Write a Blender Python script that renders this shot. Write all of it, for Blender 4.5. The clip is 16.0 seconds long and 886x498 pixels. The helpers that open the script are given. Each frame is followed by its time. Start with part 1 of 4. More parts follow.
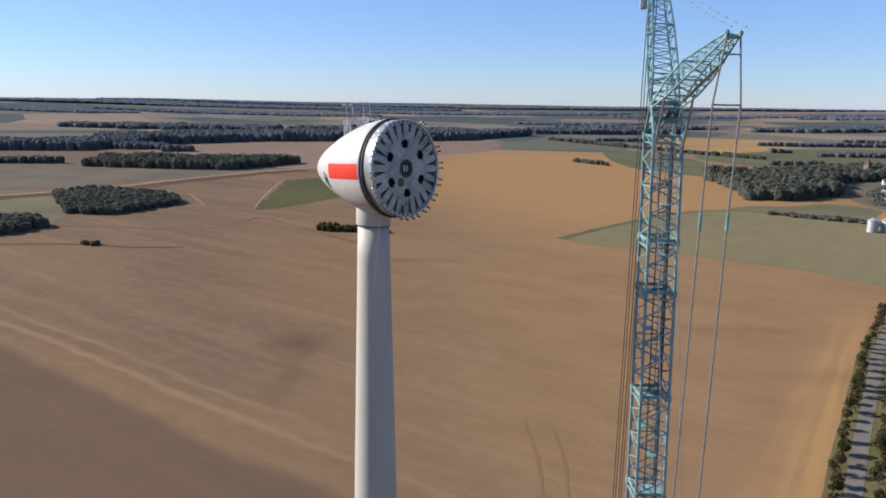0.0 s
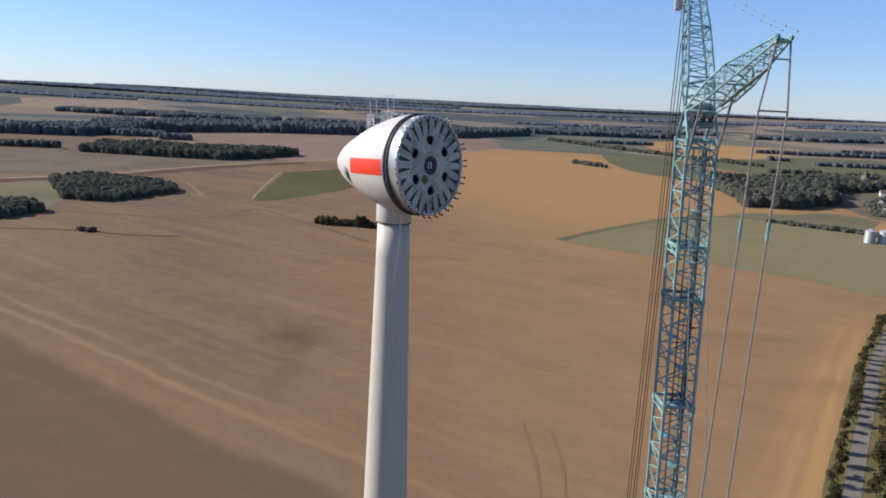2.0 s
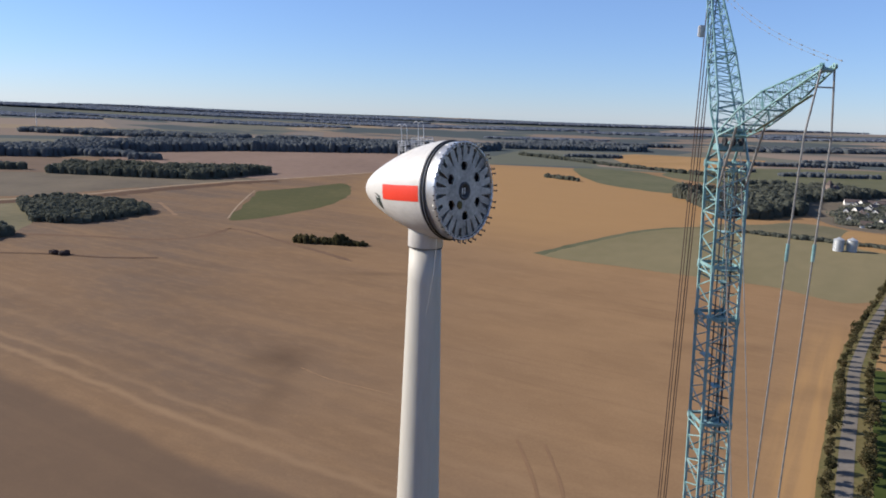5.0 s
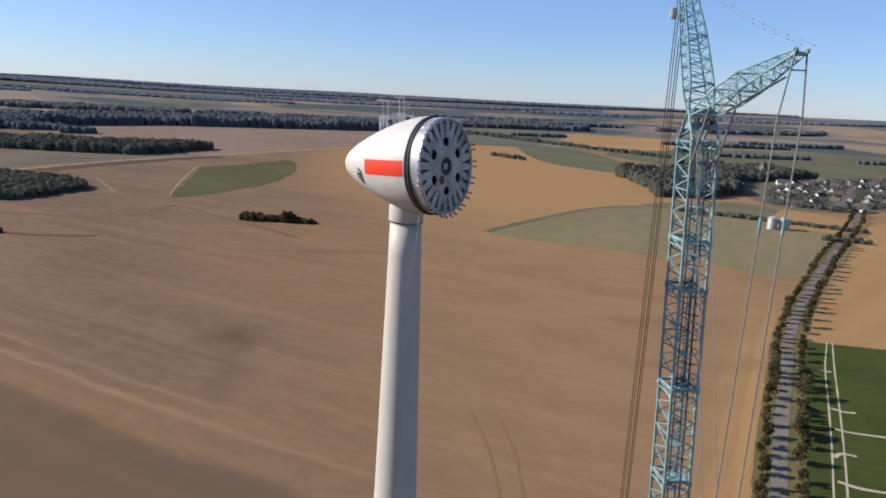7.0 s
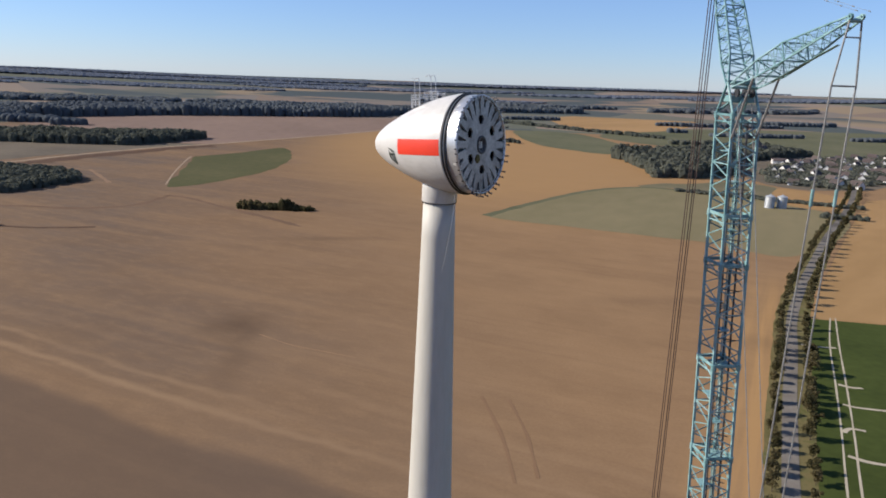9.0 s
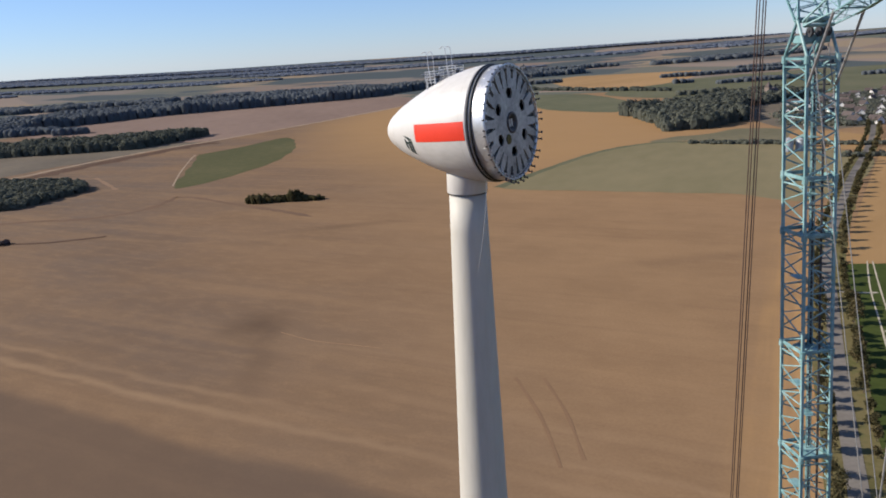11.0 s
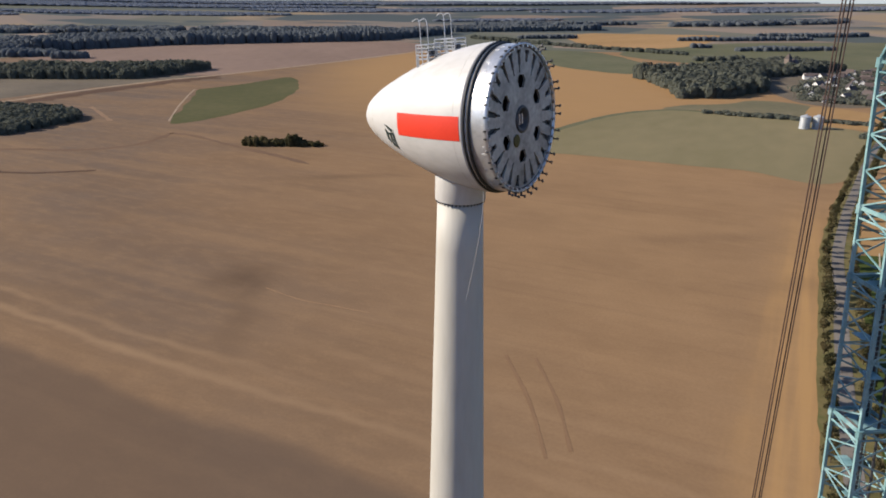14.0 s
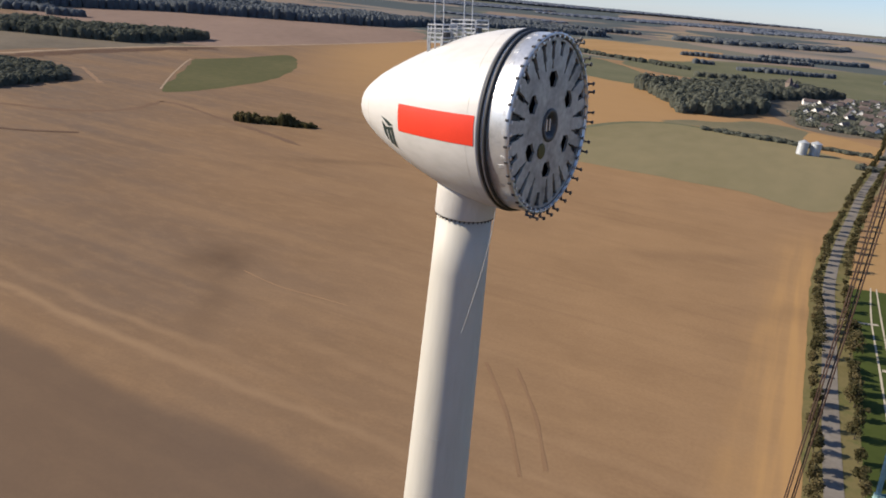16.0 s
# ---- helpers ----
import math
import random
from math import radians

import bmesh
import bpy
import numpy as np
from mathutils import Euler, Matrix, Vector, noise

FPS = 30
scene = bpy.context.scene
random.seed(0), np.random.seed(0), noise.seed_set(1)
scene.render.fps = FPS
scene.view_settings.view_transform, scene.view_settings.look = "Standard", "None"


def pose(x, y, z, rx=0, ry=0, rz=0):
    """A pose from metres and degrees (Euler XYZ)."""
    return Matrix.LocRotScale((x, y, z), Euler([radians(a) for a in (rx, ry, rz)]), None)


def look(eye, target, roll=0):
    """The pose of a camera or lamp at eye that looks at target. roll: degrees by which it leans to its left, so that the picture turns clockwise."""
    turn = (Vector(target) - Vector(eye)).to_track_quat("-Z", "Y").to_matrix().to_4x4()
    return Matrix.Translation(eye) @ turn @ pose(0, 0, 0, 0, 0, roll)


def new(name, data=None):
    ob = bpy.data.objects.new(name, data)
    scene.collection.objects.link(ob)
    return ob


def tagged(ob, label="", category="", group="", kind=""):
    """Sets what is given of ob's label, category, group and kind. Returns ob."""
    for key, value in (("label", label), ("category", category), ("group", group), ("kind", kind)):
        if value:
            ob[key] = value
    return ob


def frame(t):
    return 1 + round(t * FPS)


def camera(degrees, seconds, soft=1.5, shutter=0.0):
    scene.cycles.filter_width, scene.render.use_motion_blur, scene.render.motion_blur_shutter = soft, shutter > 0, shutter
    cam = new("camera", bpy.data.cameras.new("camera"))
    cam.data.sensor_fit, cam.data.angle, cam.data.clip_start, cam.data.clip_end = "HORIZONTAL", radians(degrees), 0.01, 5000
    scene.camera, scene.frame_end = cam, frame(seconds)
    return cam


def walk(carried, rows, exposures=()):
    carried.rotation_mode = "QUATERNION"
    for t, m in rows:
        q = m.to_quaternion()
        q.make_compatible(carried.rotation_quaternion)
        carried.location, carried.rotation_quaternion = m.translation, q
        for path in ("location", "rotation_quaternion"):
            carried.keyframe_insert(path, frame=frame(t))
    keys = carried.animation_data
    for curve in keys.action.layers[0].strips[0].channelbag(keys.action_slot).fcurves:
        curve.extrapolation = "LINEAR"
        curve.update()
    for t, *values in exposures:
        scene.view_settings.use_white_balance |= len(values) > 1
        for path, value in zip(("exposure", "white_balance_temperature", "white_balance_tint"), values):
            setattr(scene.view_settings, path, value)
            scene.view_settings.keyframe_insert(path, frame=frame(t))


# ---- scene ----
cam = camera(64.6, 16.0, soft=1.8)
PATH = [
    (0.0, 7.54, -76.75, 108.06, -12.07, -0.73, -0.00),
    (0.5, 7.01, -76.49, 108.02, -12.16, -1.01, 0.01),
    (1.0, 6.41, -76.07, 107.98, -12.38, -1.56, 0.07),
    (1.5, 5.61, -75.54, 107.96, -12.40, -2.08, 0.05),
    (2.0, 4.65, -75.08, 107.90, -12.31, -2.58, -0.07),
    (2.5, 3.50, -74.70, 107.89, -11.84, -2.54, -0.34),
    (3.0, 2.34, -74.60, 108.00, -11.28, -2.29, -0.65),
    (5.5, -2.92, -75.51, 108.80, -10.97, -1.96, -3.78),
    (6.0, -3.88, -75.82, 108.71, -11.70, -2.06, -5.34),
    (6.5, -4.94, -76.17, 108.64, -12.31, -2.49, -6.58),
    (7.0, -5.96, -76.36, 108.46, -12.59, -2.86, -7.01),
    (7.5, -7.04, -76.36, 108.26, -12.96, -3.13, -7.40),
    (8.0, -8.14, -76.45, 108.02, -13.14, -3.00, -7.73),
    (8.5, -9.39, -76.39, 107.80, -13.32, -2.55, -7.95),
    (9.0, -10.20, -74.87, 107.51, -13.74, -1.89, -7.74),
    (9.5, -10.80, -72.00, 107.22, -14.40, -0.80, -7.86),
    (12.0, -10.17, -59.93, 108.30, -16.95, 4.93, -8.01),
    (12.5, -9.38, -57.30, 108.98, -17.65, 4.79, -8.06),
    (13.0, -8.65, -55.18, 109.17, -18.04, 3.42, -7.67),
    (13.5, -8.03, -52.85, 109.39, -18.96, 1.51, -7.22),
    (14.0, -7.53, -50.92, 108.94, -19.89, -0.19, -6.89),
    (14.5, -7.12, -48.62, 108.44, -20.28, -2.03, -6.72),
    (15.0, -7.04, -46.54, 108.15, -20.54, -3.00, -6.89),
    (15.5, -7.10, -44.36, 107.86, -20.58, -4.19, -6.67),
    (16.0, -7.31, -42.15, 107.71, -20.50, -5.24, -6.33),
]
walk(cam, [(t, pose(x, y, z, 90 + pitch, roll, yaw)) for t, x, y, z, pitch, roll, yaw in PATH],
     exposures=[(0.0, 0.82, 6400, 10), (3.0, 0.8, 6420, 10), (6.5, 0.75, 6470, 10), (9.5, 0.74, 6500, 10), (13.0, 0.74, 6650, 10), (16.0, 0.88, 6950, 10)])

# ---- light ----
SUN_ELEVATION, SUN_AZIMUTH = 30.0, 167.0  # degrees; azimuth counter-clockwise from +x, towards the sun
world = bpy.data.worlds.new("sky")
scene.world = world
world.use_nodes = True
wn = world.node_tree.nodes
sky = wn.new("ShaderNodeTexSky")
sky.sky_type = "NISHITA"
sky.sun_disc = False
sky.sun_elevation = radians(SUN_ELEVATION)
sky.sun_rotation = radians(90 - SUN_AZIMUTH)
sky.air_density, sky.dust_density, sky.ozone_density = 1.0, 0.0, 5.0
wn["Background"].inputs["Strength"].default_value = 0.083
tint = wn.new("ShaderNodeMix")  # a hazy late-summer sky, cooler than the model's
tint.data_type, tint.blend_type = "RGBA", "MULTIPLY"
tint.inputs[0].default_value = 1.0
tint.inputs[7].default_value = (0.75, 0.84, 1.12, 1)
world.node_tree.links.new(sky.outputs["Color"], tint.inputs[6])
haze = wn.new("ShaderNodeMix")  # thin even haze over the whole sky
haze.data_type = "RGBA"
haze.inputs[0].default_value = 0.3
haze.inputs[7].default_value = (2.3, 3.35, 5.1, 1)
world.node_tree.links.new(tint.outputs[2], haze.inputs[6])
world.node_tree.links.new(haze.outputs[2], wn["Background"].inputs["Color"])
lamp = bpy.data.lights.new("sun", "SUN")
lamp.energy, lamp.angle, lamp.color = 5.0, radians(0.6), (1.0, 0.92, 0.81)
sun = new("sun", lamp)
az, el = radians(SUN_AZIMUTH), radians(SUN_ELEVATION)
sun.matrix_world = look((math.cos(az) * math.cos(el) * 500, math.sin(az) * math.cos(el) * 500, math.sin(el) * 500), (0, 0, 0))

# ---- materials ----
DEPTH = 0.75  # how deep all surface colours are kept under this light


def material(name, stops, rough=0.7, metal=0.0, scale=1.0, fine=8.0, bump=0.0, stretch=(1, 1, 1), turn=0.0, random_part=0.0, world_space=False, spec=0.4, leafy=0.0):
    """A surface whose colour wanders between the stops at two scales, with fine relief."""
    m = bpy.data.materials.new(name)
    m.use_nodes = True
    n, l = m.node_tree.nodes, m.node_tree.links
    b = n["Principled BSDF"]
    if world_space:
        spec = 0.04
    b.inputs["Roughness"].default_value, b.inputs["Metallic"].default_value = rough, metal
    b.inputs["Specular IOR Level"].default_value = spec
    if world_space:
        source = n.new("ShaderNodeNewGeometry").outputs["Position"]
    else:
        source = n.new("ShaderNodeTexCoord").outputs["Object"]
    mp = n.new("ShaderNodeMapping")
    mp.vector_type = "TEXTURE"
    mp.inputs["Rotation"].default_value[2] = radians(-turn)
    mp.inputs["Scale"].default_value = [1 / v for v in stretch]
    l.new(source, mp.inputs["Vector"])
    big, small = n.new("ShaderNodeTexNoise"), n.new("ShaderNodeTexNoise")
    for tex, size, detail in ((big, scale, 5), (small, scale * fine, 4)):
        tex.inputs["Scale"].default_value, tex.inputs["Detail"].default_value = size, detail
        l.new(mp.outputs["Vector"], tex.inputs["Vector"])
    mix = n.new("ShaderNodeMath")
    mix.operation = "MULTIPLY_ADD"
    mix.inputs[1].default_value = 0.35
    l.new(small.outputs["Fac"], mix.inputs[0])
    half = n.new("ShaderNodeMath")
    half.operation = "MULTIPLY"
    half.inputs[1].default_value = 0.65
    l.new(big.outputs["Fac"], half.inputs[0])
    l.new(half.outputs[0], mix.inputs[2])
    value = mix.outputs[0]
    if random_part:
        info = n.new("ShaderNodeObjectInfo")
        geo = n.new("ShaderNodeNewGeometry")
        both = n.new("ShaderNodeMath")
        both.operation = "ADD"
        l.new(info.outputs["Random"], both.inputs[0])
        l.new(geo.outputs["Random Per Island"], both.inputs[1])
        add = n.new("ShaderNodeMath")
        add.operation = "MULTIPLY_ADD"
        add.inputs[1].default_value = random_part / 2
        l.new(both.outputs[0], add.inputs[0])
        sub = n.new("ShaderNodeMath")
        sub.operation = "SUBTRACT"
        sub.inputs[1].default_value = random_part / 2
        l.new(value, sub.inputs[0])
        l.new(sub.outputs[0], add.inputs[2])
        value = add.outputs[0]
    ramp = n.new("ShaderNodeValToRGB")
    e = ramp.color_ramp.elements
    lo, hi = 0.32, 0.68
    for i, c in enumerate(stops):
        at = lo + (hi - lo) * i / max(1, len(stops) - 1)
        el_ = e[i] if i < 2 else e.new(at)
        el_.position, el_.color = at, (*(v * DEPTH for v in c), 1)
    l.new(value, ramp.inputs["Fac"])
    l.new(ramp.outputs["Color"], b.inputs["Base Color"])
    if leafy:  # leaves let some light through
        thin, both = n.new("ShaderNodeBsdfTranslucent"), n.new("ShaderNodeMixShader")
        both.inputs[0].default_value = leafy
        l.new(ramp.outputs["Color"], thin.inputs["Color"])
        l.new(b.outputs[0], both.inputs[1])
        l.new(thin.outputs[0], both.inputs[2])
        l.new(both.outputs[0], n["Material Output"].inputs["Surface"])
    if bump:
        bp = n.new("ShaderNodeBump")
        bp.inputs["Strength"].default_value, bp.inputs["Distance"].default_value = 0.6, bump
        l.new(small.outputs["Fac"], bp.inputs["Height"])
        l.new(bp.outputs["Normal"], b.inputs["Normal"])
    return m


MAT = {}


def mats():
    M = MAT
    M["white"] = material("white_paint", [(0.5, 0.48, 0.45), (0.6, 0.58, 0.55), (0.64, 0.62, 0.59)], 0.4, scale=0.35, fine=6, stretch=(1, 1, 0.4))
    M["concrete"] = material("pale_concrete", [(0.45, 0.43, 0.375), (0.51, 0.485, 0.43), (0.55, 0.525, 0.47)], 0.6, scale=0.25, fine=10, stretch=(1, 1, 0.15), bump=0.01)
    M["red"] = material("red_paint", [(0.72, 0.045, 0.02), (0.8, 0.055, 0.025)], 0.4, scale=0.6)
    M["logo"] = material("dark_paint", [(0.02, 0.035, 0.03), (0.03, 0.05, 0.045)], 0.5)
    M["rubber"] = material("black_seal", [(0.012, 0.012, 0.013), (0.03, 0.03, 0.032)], 0.6, scale=2)
    M["steel"] = material("bright_steel", [(0.5, 0.51, 0.53), (0.66, 0.67, 0.69), (0.74, 0.74, 0.75)], 0.33, metal=0.75, scale=0.8, fine=7)
    M["cast"] = material("grey_cast_plate", [(0.16, 0.165, 0.165), (0.29, 0.296, 0.29), (0.42, 0.424, 0.41), (0.56, 0.56, 0.54)], 0.42, metal=0.2, scale=0.5, fine=5, bump=0.01)
    # shade inside the generator, put into a near-black colour
    M["dark"] = material("cavity_shade", [(0.015, 0.017, 0.02), (0.04, 0.042, 0.05)], 0.6, scale=1.5)
    M["slot"] = material("grey_slot_floor", [(0.07, 0.076, 0.08), (0.14, 0.148, 0.15)], 0.5, metal=0.2, scale=0.9)
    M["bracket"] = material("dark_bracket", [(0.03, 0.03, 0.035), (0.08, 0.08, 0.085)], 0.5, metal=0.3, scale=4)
    M["galv"] = material("galvanised_tube", [(0.5, 0.51, 0.52), (0.7, 0.7, 0.71)], 0.4, metal=0.5, scale=3)
    M["teal"] = material("teal_crane_paint", [(0.10, 0.205, 0.213), (0.175, 0.325, 0.335), (0.29, 0.45, 0.455)], 0.42, scale=0.7, fine=9, random_part=0.25)
    M["rope"] = material("steel_rope", [(0.055, 0.03, 0.022), (0.105, 0.062, 0.045)], 0.6, metal=0.2, scale=2)
    M["pendant"] = material("grey_pendant_bar", [(0.17, 0.17, 0.165), (0.31, 0.3, 0.285)], 0.5, metal=0.2, scale=2)
    M["asphalt"] = material("old_asphalt", [(0.15, 0.13, 0.11), (0.19, 0.168, 0.145), (0.23, 0.205, 0.18)], 0.9, scale=0.06, fine=12, world_space=True)
    M["verge"] = material("dry_verge_grass", [(0.10, 0.09, 0.035), (0.16, 0.13, 0.06), (0.09, 0.10, 0.035)], 0.95, scale=0.05, fine=10, world_space=True)
    M["green"] = material("green_crop", [(0.038, 0.05, 0.014), (0.052, 0.068, 0.018), (0.07, 0.086, 0.024)], 0.95, scale=0.02, fine=14, world_space=True)
    M["crop2"] = material("dark_green_crop", [(0.07, 0.072, 0.032), (0.092, 0.088, 0.04), (0.12, 0.108, 0.052)], 0.95, scale=0.008, fine=14, world_space=True)
    M["olive"] = material("olive_regrowth", [(0.17, 0.146, 0.078), (0.2, 0.168, 0.094), (0.235, 0.19, 0.106)], 0.95, scale=0.006, fine=12, stretch=(1, 0.4, 1), turn=35, world_space=True)
    M["gold"] = material("golden_stubble", [(0.285, 0.172, 0.076), (0.33, 0.202, 0.092), (0.375, 0.232, 0.11)], 0.95, scale=0.006, fine=12, stretch=(0.35, 1, 1), turn=-40, world_space=True)
    # next three tones cooled towards grey, a little distance haze in the colour
    M["brown2"] = material("dark_ploughed_soil", [(0.122, 0.086, 0.063), (0.15, 0.106, 0.077), (0.178, 0.126, 0.092)], 0.97, scale=0.012, fine=10, stretch=(0.2, 1, 1), turn=35, world_space=True)
    M["pink"] = material("pale_ploughed_soil", [(0.175, 0.122, 0.097), (0.215, 0.15, 0.118), (0.25, 0.174, 0.135)], 0.97, scale=0.006, fine=10, stretch=(1, 0.4, 1), world_space=True)
    M["heath"] = material("rough_heath", [(0.112, 0.094, 0.072), (0.145, 0.12, 0.09), (0.175, 0.142, 0.104)], 0.95, scale=0.012, fine=10, world_space=True)
    M["pasture"] = material("pasture", [(0.12, 0.112, 0.07), (0.16, 0.14, 0.086), (0.2, 0.168, 0.102)], 0.95, scale=0.01, fine=10, world_space=True)
    M["damp"] = material("damp_soil_line", [(0.14, 0.088, 0.058), (0.185, 0.115, 0.073)], 0.97, scale=0.05, world_space=True)
    M["pale_earth"] = material("pale_worn_earth", [(0.225, 0.145, 0.092), (0.255, 0.165, 0.105)], 0.97, scale=0.1, world_space=True)
    M["dry_leaf"] = material("dry_brown_leaves", [(0.045, 0.03, 0.03), (0.075, 0.05, 0.046)], 0.85, scale=0.3, random_part=0.3, leafy=0.2)
    M["meadow"] = material("green_meadow", [(0.088, 0.094, 0.054), (0.118, 0.117, 0.068), (0.148, 0.138, 0.084)], 0.95, scale=0.006, fine=10, world_space=True)
    M["tram"] = material("faint_wheel_mark", [(0.205, 0.124, 0.072), (0.232, 0.14, 0.08)], 0.97, scale=0.1, world_space=True)
    M["stone"] = material("field_stone", [(0.16, 0.12, 0.1), (0.25, 0.2, 0.17)], 0.9, scale=0.5)
    M["pale_soil"] = material("pale_scratched_soil", [(0.27, 0.165, 0.095), (0.32, 0.198, 0.115)], 0.97, scale=0.1, world_space=True)
    M["ditch"] = material("dark_ditch_soil", [(0.085, 0.052, 0.036), (0.13, 0.08, 0.052)], 0.97, scale=0.1, world_space=True)
    M["track"] = material("chalky_track", [(0.36, 0.31, 0.23), (0.5, 0.44, 0.34)], 0.95, scale=0.15, fine=8, world_space=True)
    M["dirt"] = material("dirt_road", [(0.29, 0.215, 0.15), (0.38, 0.285, 0.2)], 0.95, scale=0.05, fine=8, world_space=True)
    M["leaf"] = material("summer_leaves", [(0.06, 0.058, 0.028), (0.105, 0.092, 0.044), (0.165, 0.13, 0.066)], 0.8, scale=0.25, fine=6, random_part=0.5, world_space=True, leafy=0.45)
    # woodland leaves lightened in colour to carry some distance haze
    M["hazed_wood_leaf"] = material("hazed_woodland_leaves", [(0.1, 0.11, 0.09), (0.13, 0.138, 0.112), (0.165, 0.166, 0.13)], 0.85, scale=0.035, fine=8, random_part=0.22, world_space=True, leafy=0.4)
    # belt and hill canopies: aerial haze put into the colour, paler and bluer
    M["hazed_far_leaf"] = material("hazed_pine_canopy", [(0.14, 0.158, 0.175), (0.162, 0.18, 0.195)], 0.9, scale=0.012, fine=8, random_part=0.1, world_space=True, leafy=0.4)
    M["hazed_hill_leaf"] = material("hazed_hill_canopy", [(0.175, 0.2, 0.25), (0.2, 0.225, 0.275)], 0.9, scale=0.006, fine=8, random_part=0.05, world_space=True, leafy=0.4)
    M["bark"] = material("bark", [(0.05, 0.035, 0.025), (0.1, 0.075, 0.055)], 0.95, scale=1.5)
    M["plaster"] = material("white_plaster", [(0.68, 0.66, 0.62), (0.82, 0.8, 0.76)], 0.85, scale=0.3)
    M["roof"] = material("dark_roof_tiles", [(0.055, 0.043, 0.04), (0.095, 0.068, 0.06), (0.08, 0.077, 0.082)], 0.85, scale=0.2, random_part=0.5)
    M["silo"] = material("silo_steel", [(0.36, 0.38, 0.4), (0.5, 0.52, 0.53)], 0.45, metal=0.3, scale=0.5, stretch=(1, 1, 0.3))
    M["pane"] = material("window_glass", [(0.02, 0.025, 0.03), (0.03, 0.035, 0.04)], 0.1)


mats()


def ground_material():
    """Bare stubble and soil: brown to the west, tan to the east, tillage streaks, damp spots; a patchwork of fields far
    off, greyed for haze.
    """
    m = bpy.data.materials.new("tilled_earth")
    m.use_nodes = True
    n, l = m.node_tree.nodes, m.node_tree.links
    b = n["Principled BSDF"]
    b.inputs["Roughness"].default_value = 0.97
    b.inputs["Specular IOR Level"].default_value = 0.03
    geo = n.new("ShaderNodeNewGeometry").outputs["Position"]

    def noise_of(scale, detail, stretch=(1, 1, 1), turn=0.0, rough=0.5):
        mp, tex = n.new("ShaderNodeMapping"), n.new("ShaderNodeTexNoise")
        mp.vector_type = "TEXTURE"
        mp.inputs["Rotation"].default_value[2] = radians(-turn)
        mp.inputs["Scale"].default_value = [1 / v for v in stretch]
        tex.inputs["Scale"].default_value, tex.inputs["Detail"].default_value, tex.inputs["Roughness"].default_value = scale, detail, rough
        l.new(geo, mp.inputs["Vector"])
        l.new(mp.outputs["Vector"], tex.inputs["Vector"])
        return tex.outputs["Fac"]

    def math_of(op, a, c, d=None):
        x = n.new("ShaderNodeMath")
        x.operation = op
        for i, v in enumerate((a, c, d)):
            if v is None:
                continue
            if isinstance(v, (int, float)):
                x.inputs[i].default_value = v
            else:
                l.new(v, x.inputs[i])
        return x.outputs[0]

    def spread(v, a, c, d=0.0, e=1.0):
        x = n.new("ShaderNodeMapRange")
        x.interpolation_type = "SMOOTHSTEP"
        for i, q in ((1, a), (2, c), (3, d), (4, e)):
            x.inputs[i].default_value = q
        l.new(v, x.inputs[0])
        return x.outputs[0]

    def mix(f, a, c, kind="MIX"):
        x = n.new("ShaderNodeMix")
        x.data_type, x.blend_type = "RGBA", kind
        for i, v in ((0, f), (6, a), (7, c)):
            if isinstance(v, (int, float)):
                x.inputs[i].default_value = v
            elif isinstance(v, tuple):
                x.inputs[i].default_value = (*v, 1)
            else:
                l.new(v, x.inputs[i])
        return x.outputs[2]

    sep = n.new("ShaderNodeSeparateXYZ")
    l.new(geo, sep.inputs[0])
    broad = noise_of(0.004, 4)
    east = spread(math_of("ADD", sep.outputs[0], math_of("MULTIPLY", broad, 160)), -40, 210)
    col = mix(east, (0.166, 0.111, 0.08), (0.294, 0.176, 0.097))
    col = mix(spread(sep.outputs[0], -330, -90, 1, 0), col, (0.128, 0.098, 0.084))
    patch = spread(noise_of(0.011, 4, (0.5, 1, 1), 35), 0.36, 0.66)
    col = mix(math_of("MULTIPLY", patch, 0.55), col, (0.275, 0.162, 0.088))
    mottle = spread(noise_of(0.028, 5, (0.7, 1, 1), 30, 0.62), 0.38, 0.66)
    col = mix(math_of("MULTIPLY", mottle, 0.3), col, (0.175, 0.104, 0.06))
    crumb = spread(noise_of(0.16, 5, (0.5, 1, 1), 35, 0.65), 0.42, 0.7)
    col = mix(math_of("MULTIPLY", crumb, 0.22), col, (0.34, 0.21, 0.12))
    streak = spread(noise_of(0.05, 3, (0.06, 1, 1), 34.6, 0.6), 0.45, 0.72)
    col = mix(math_of("MULTIPLY", streak, 0.26), col, (0.33, 0.2, 0.11))
    furrow = spread(noise_of(0.22, 2, (0.03, 1, 1), 33.5, 0.6), 0.5, 0.8)
    col = mix(math_of("MULTIPLY", furrow, 0.25), col, (0.165, 0.096, 0.06))
    grain = spread(noise_of(0.9, 5), 0.3, 0.75)
    col = mix(math_of("MULTIPLY", grain, 0.2), col, (0.15, 0.09, 0.055))
    gx = math_of("MULTIPLY", math_of("SUBTRACT", sep.outputs[0], 215), 1 / 330)
    gy = math_of("MULTIPLY", math_of("SUBTRACT", sep.outputs[1], 1000), 1 / 620)
    gd = math_of("SQRT", math_of("ADD", math_of("MULTIPLY", gx, gx), math_of("MULTIPLY", gy, gy)), 0)
    gd = math_of("ADD", gd, math_of("MULTIPLY", broad, 0.35))
    col = mix(math_of("MULTIPLY", spread(gd, 0.7, 1.25, 1, 0), 0.8), col, (0.35, 0.203, 0.095))
    side = math_of("ADD", math_of("MULTIPLY", math_of("ADD", sep.outputs[0], 19), 0.568), math_of("MULTIPLY", math_of("SUBTRACT", sep.outputs[1], 113), 0.823))
    side = math_of("ADD", side, math_of("MULTIPLY", math_of("SUBTRACT", noise_of(0.02, 4), 0.5), 16))
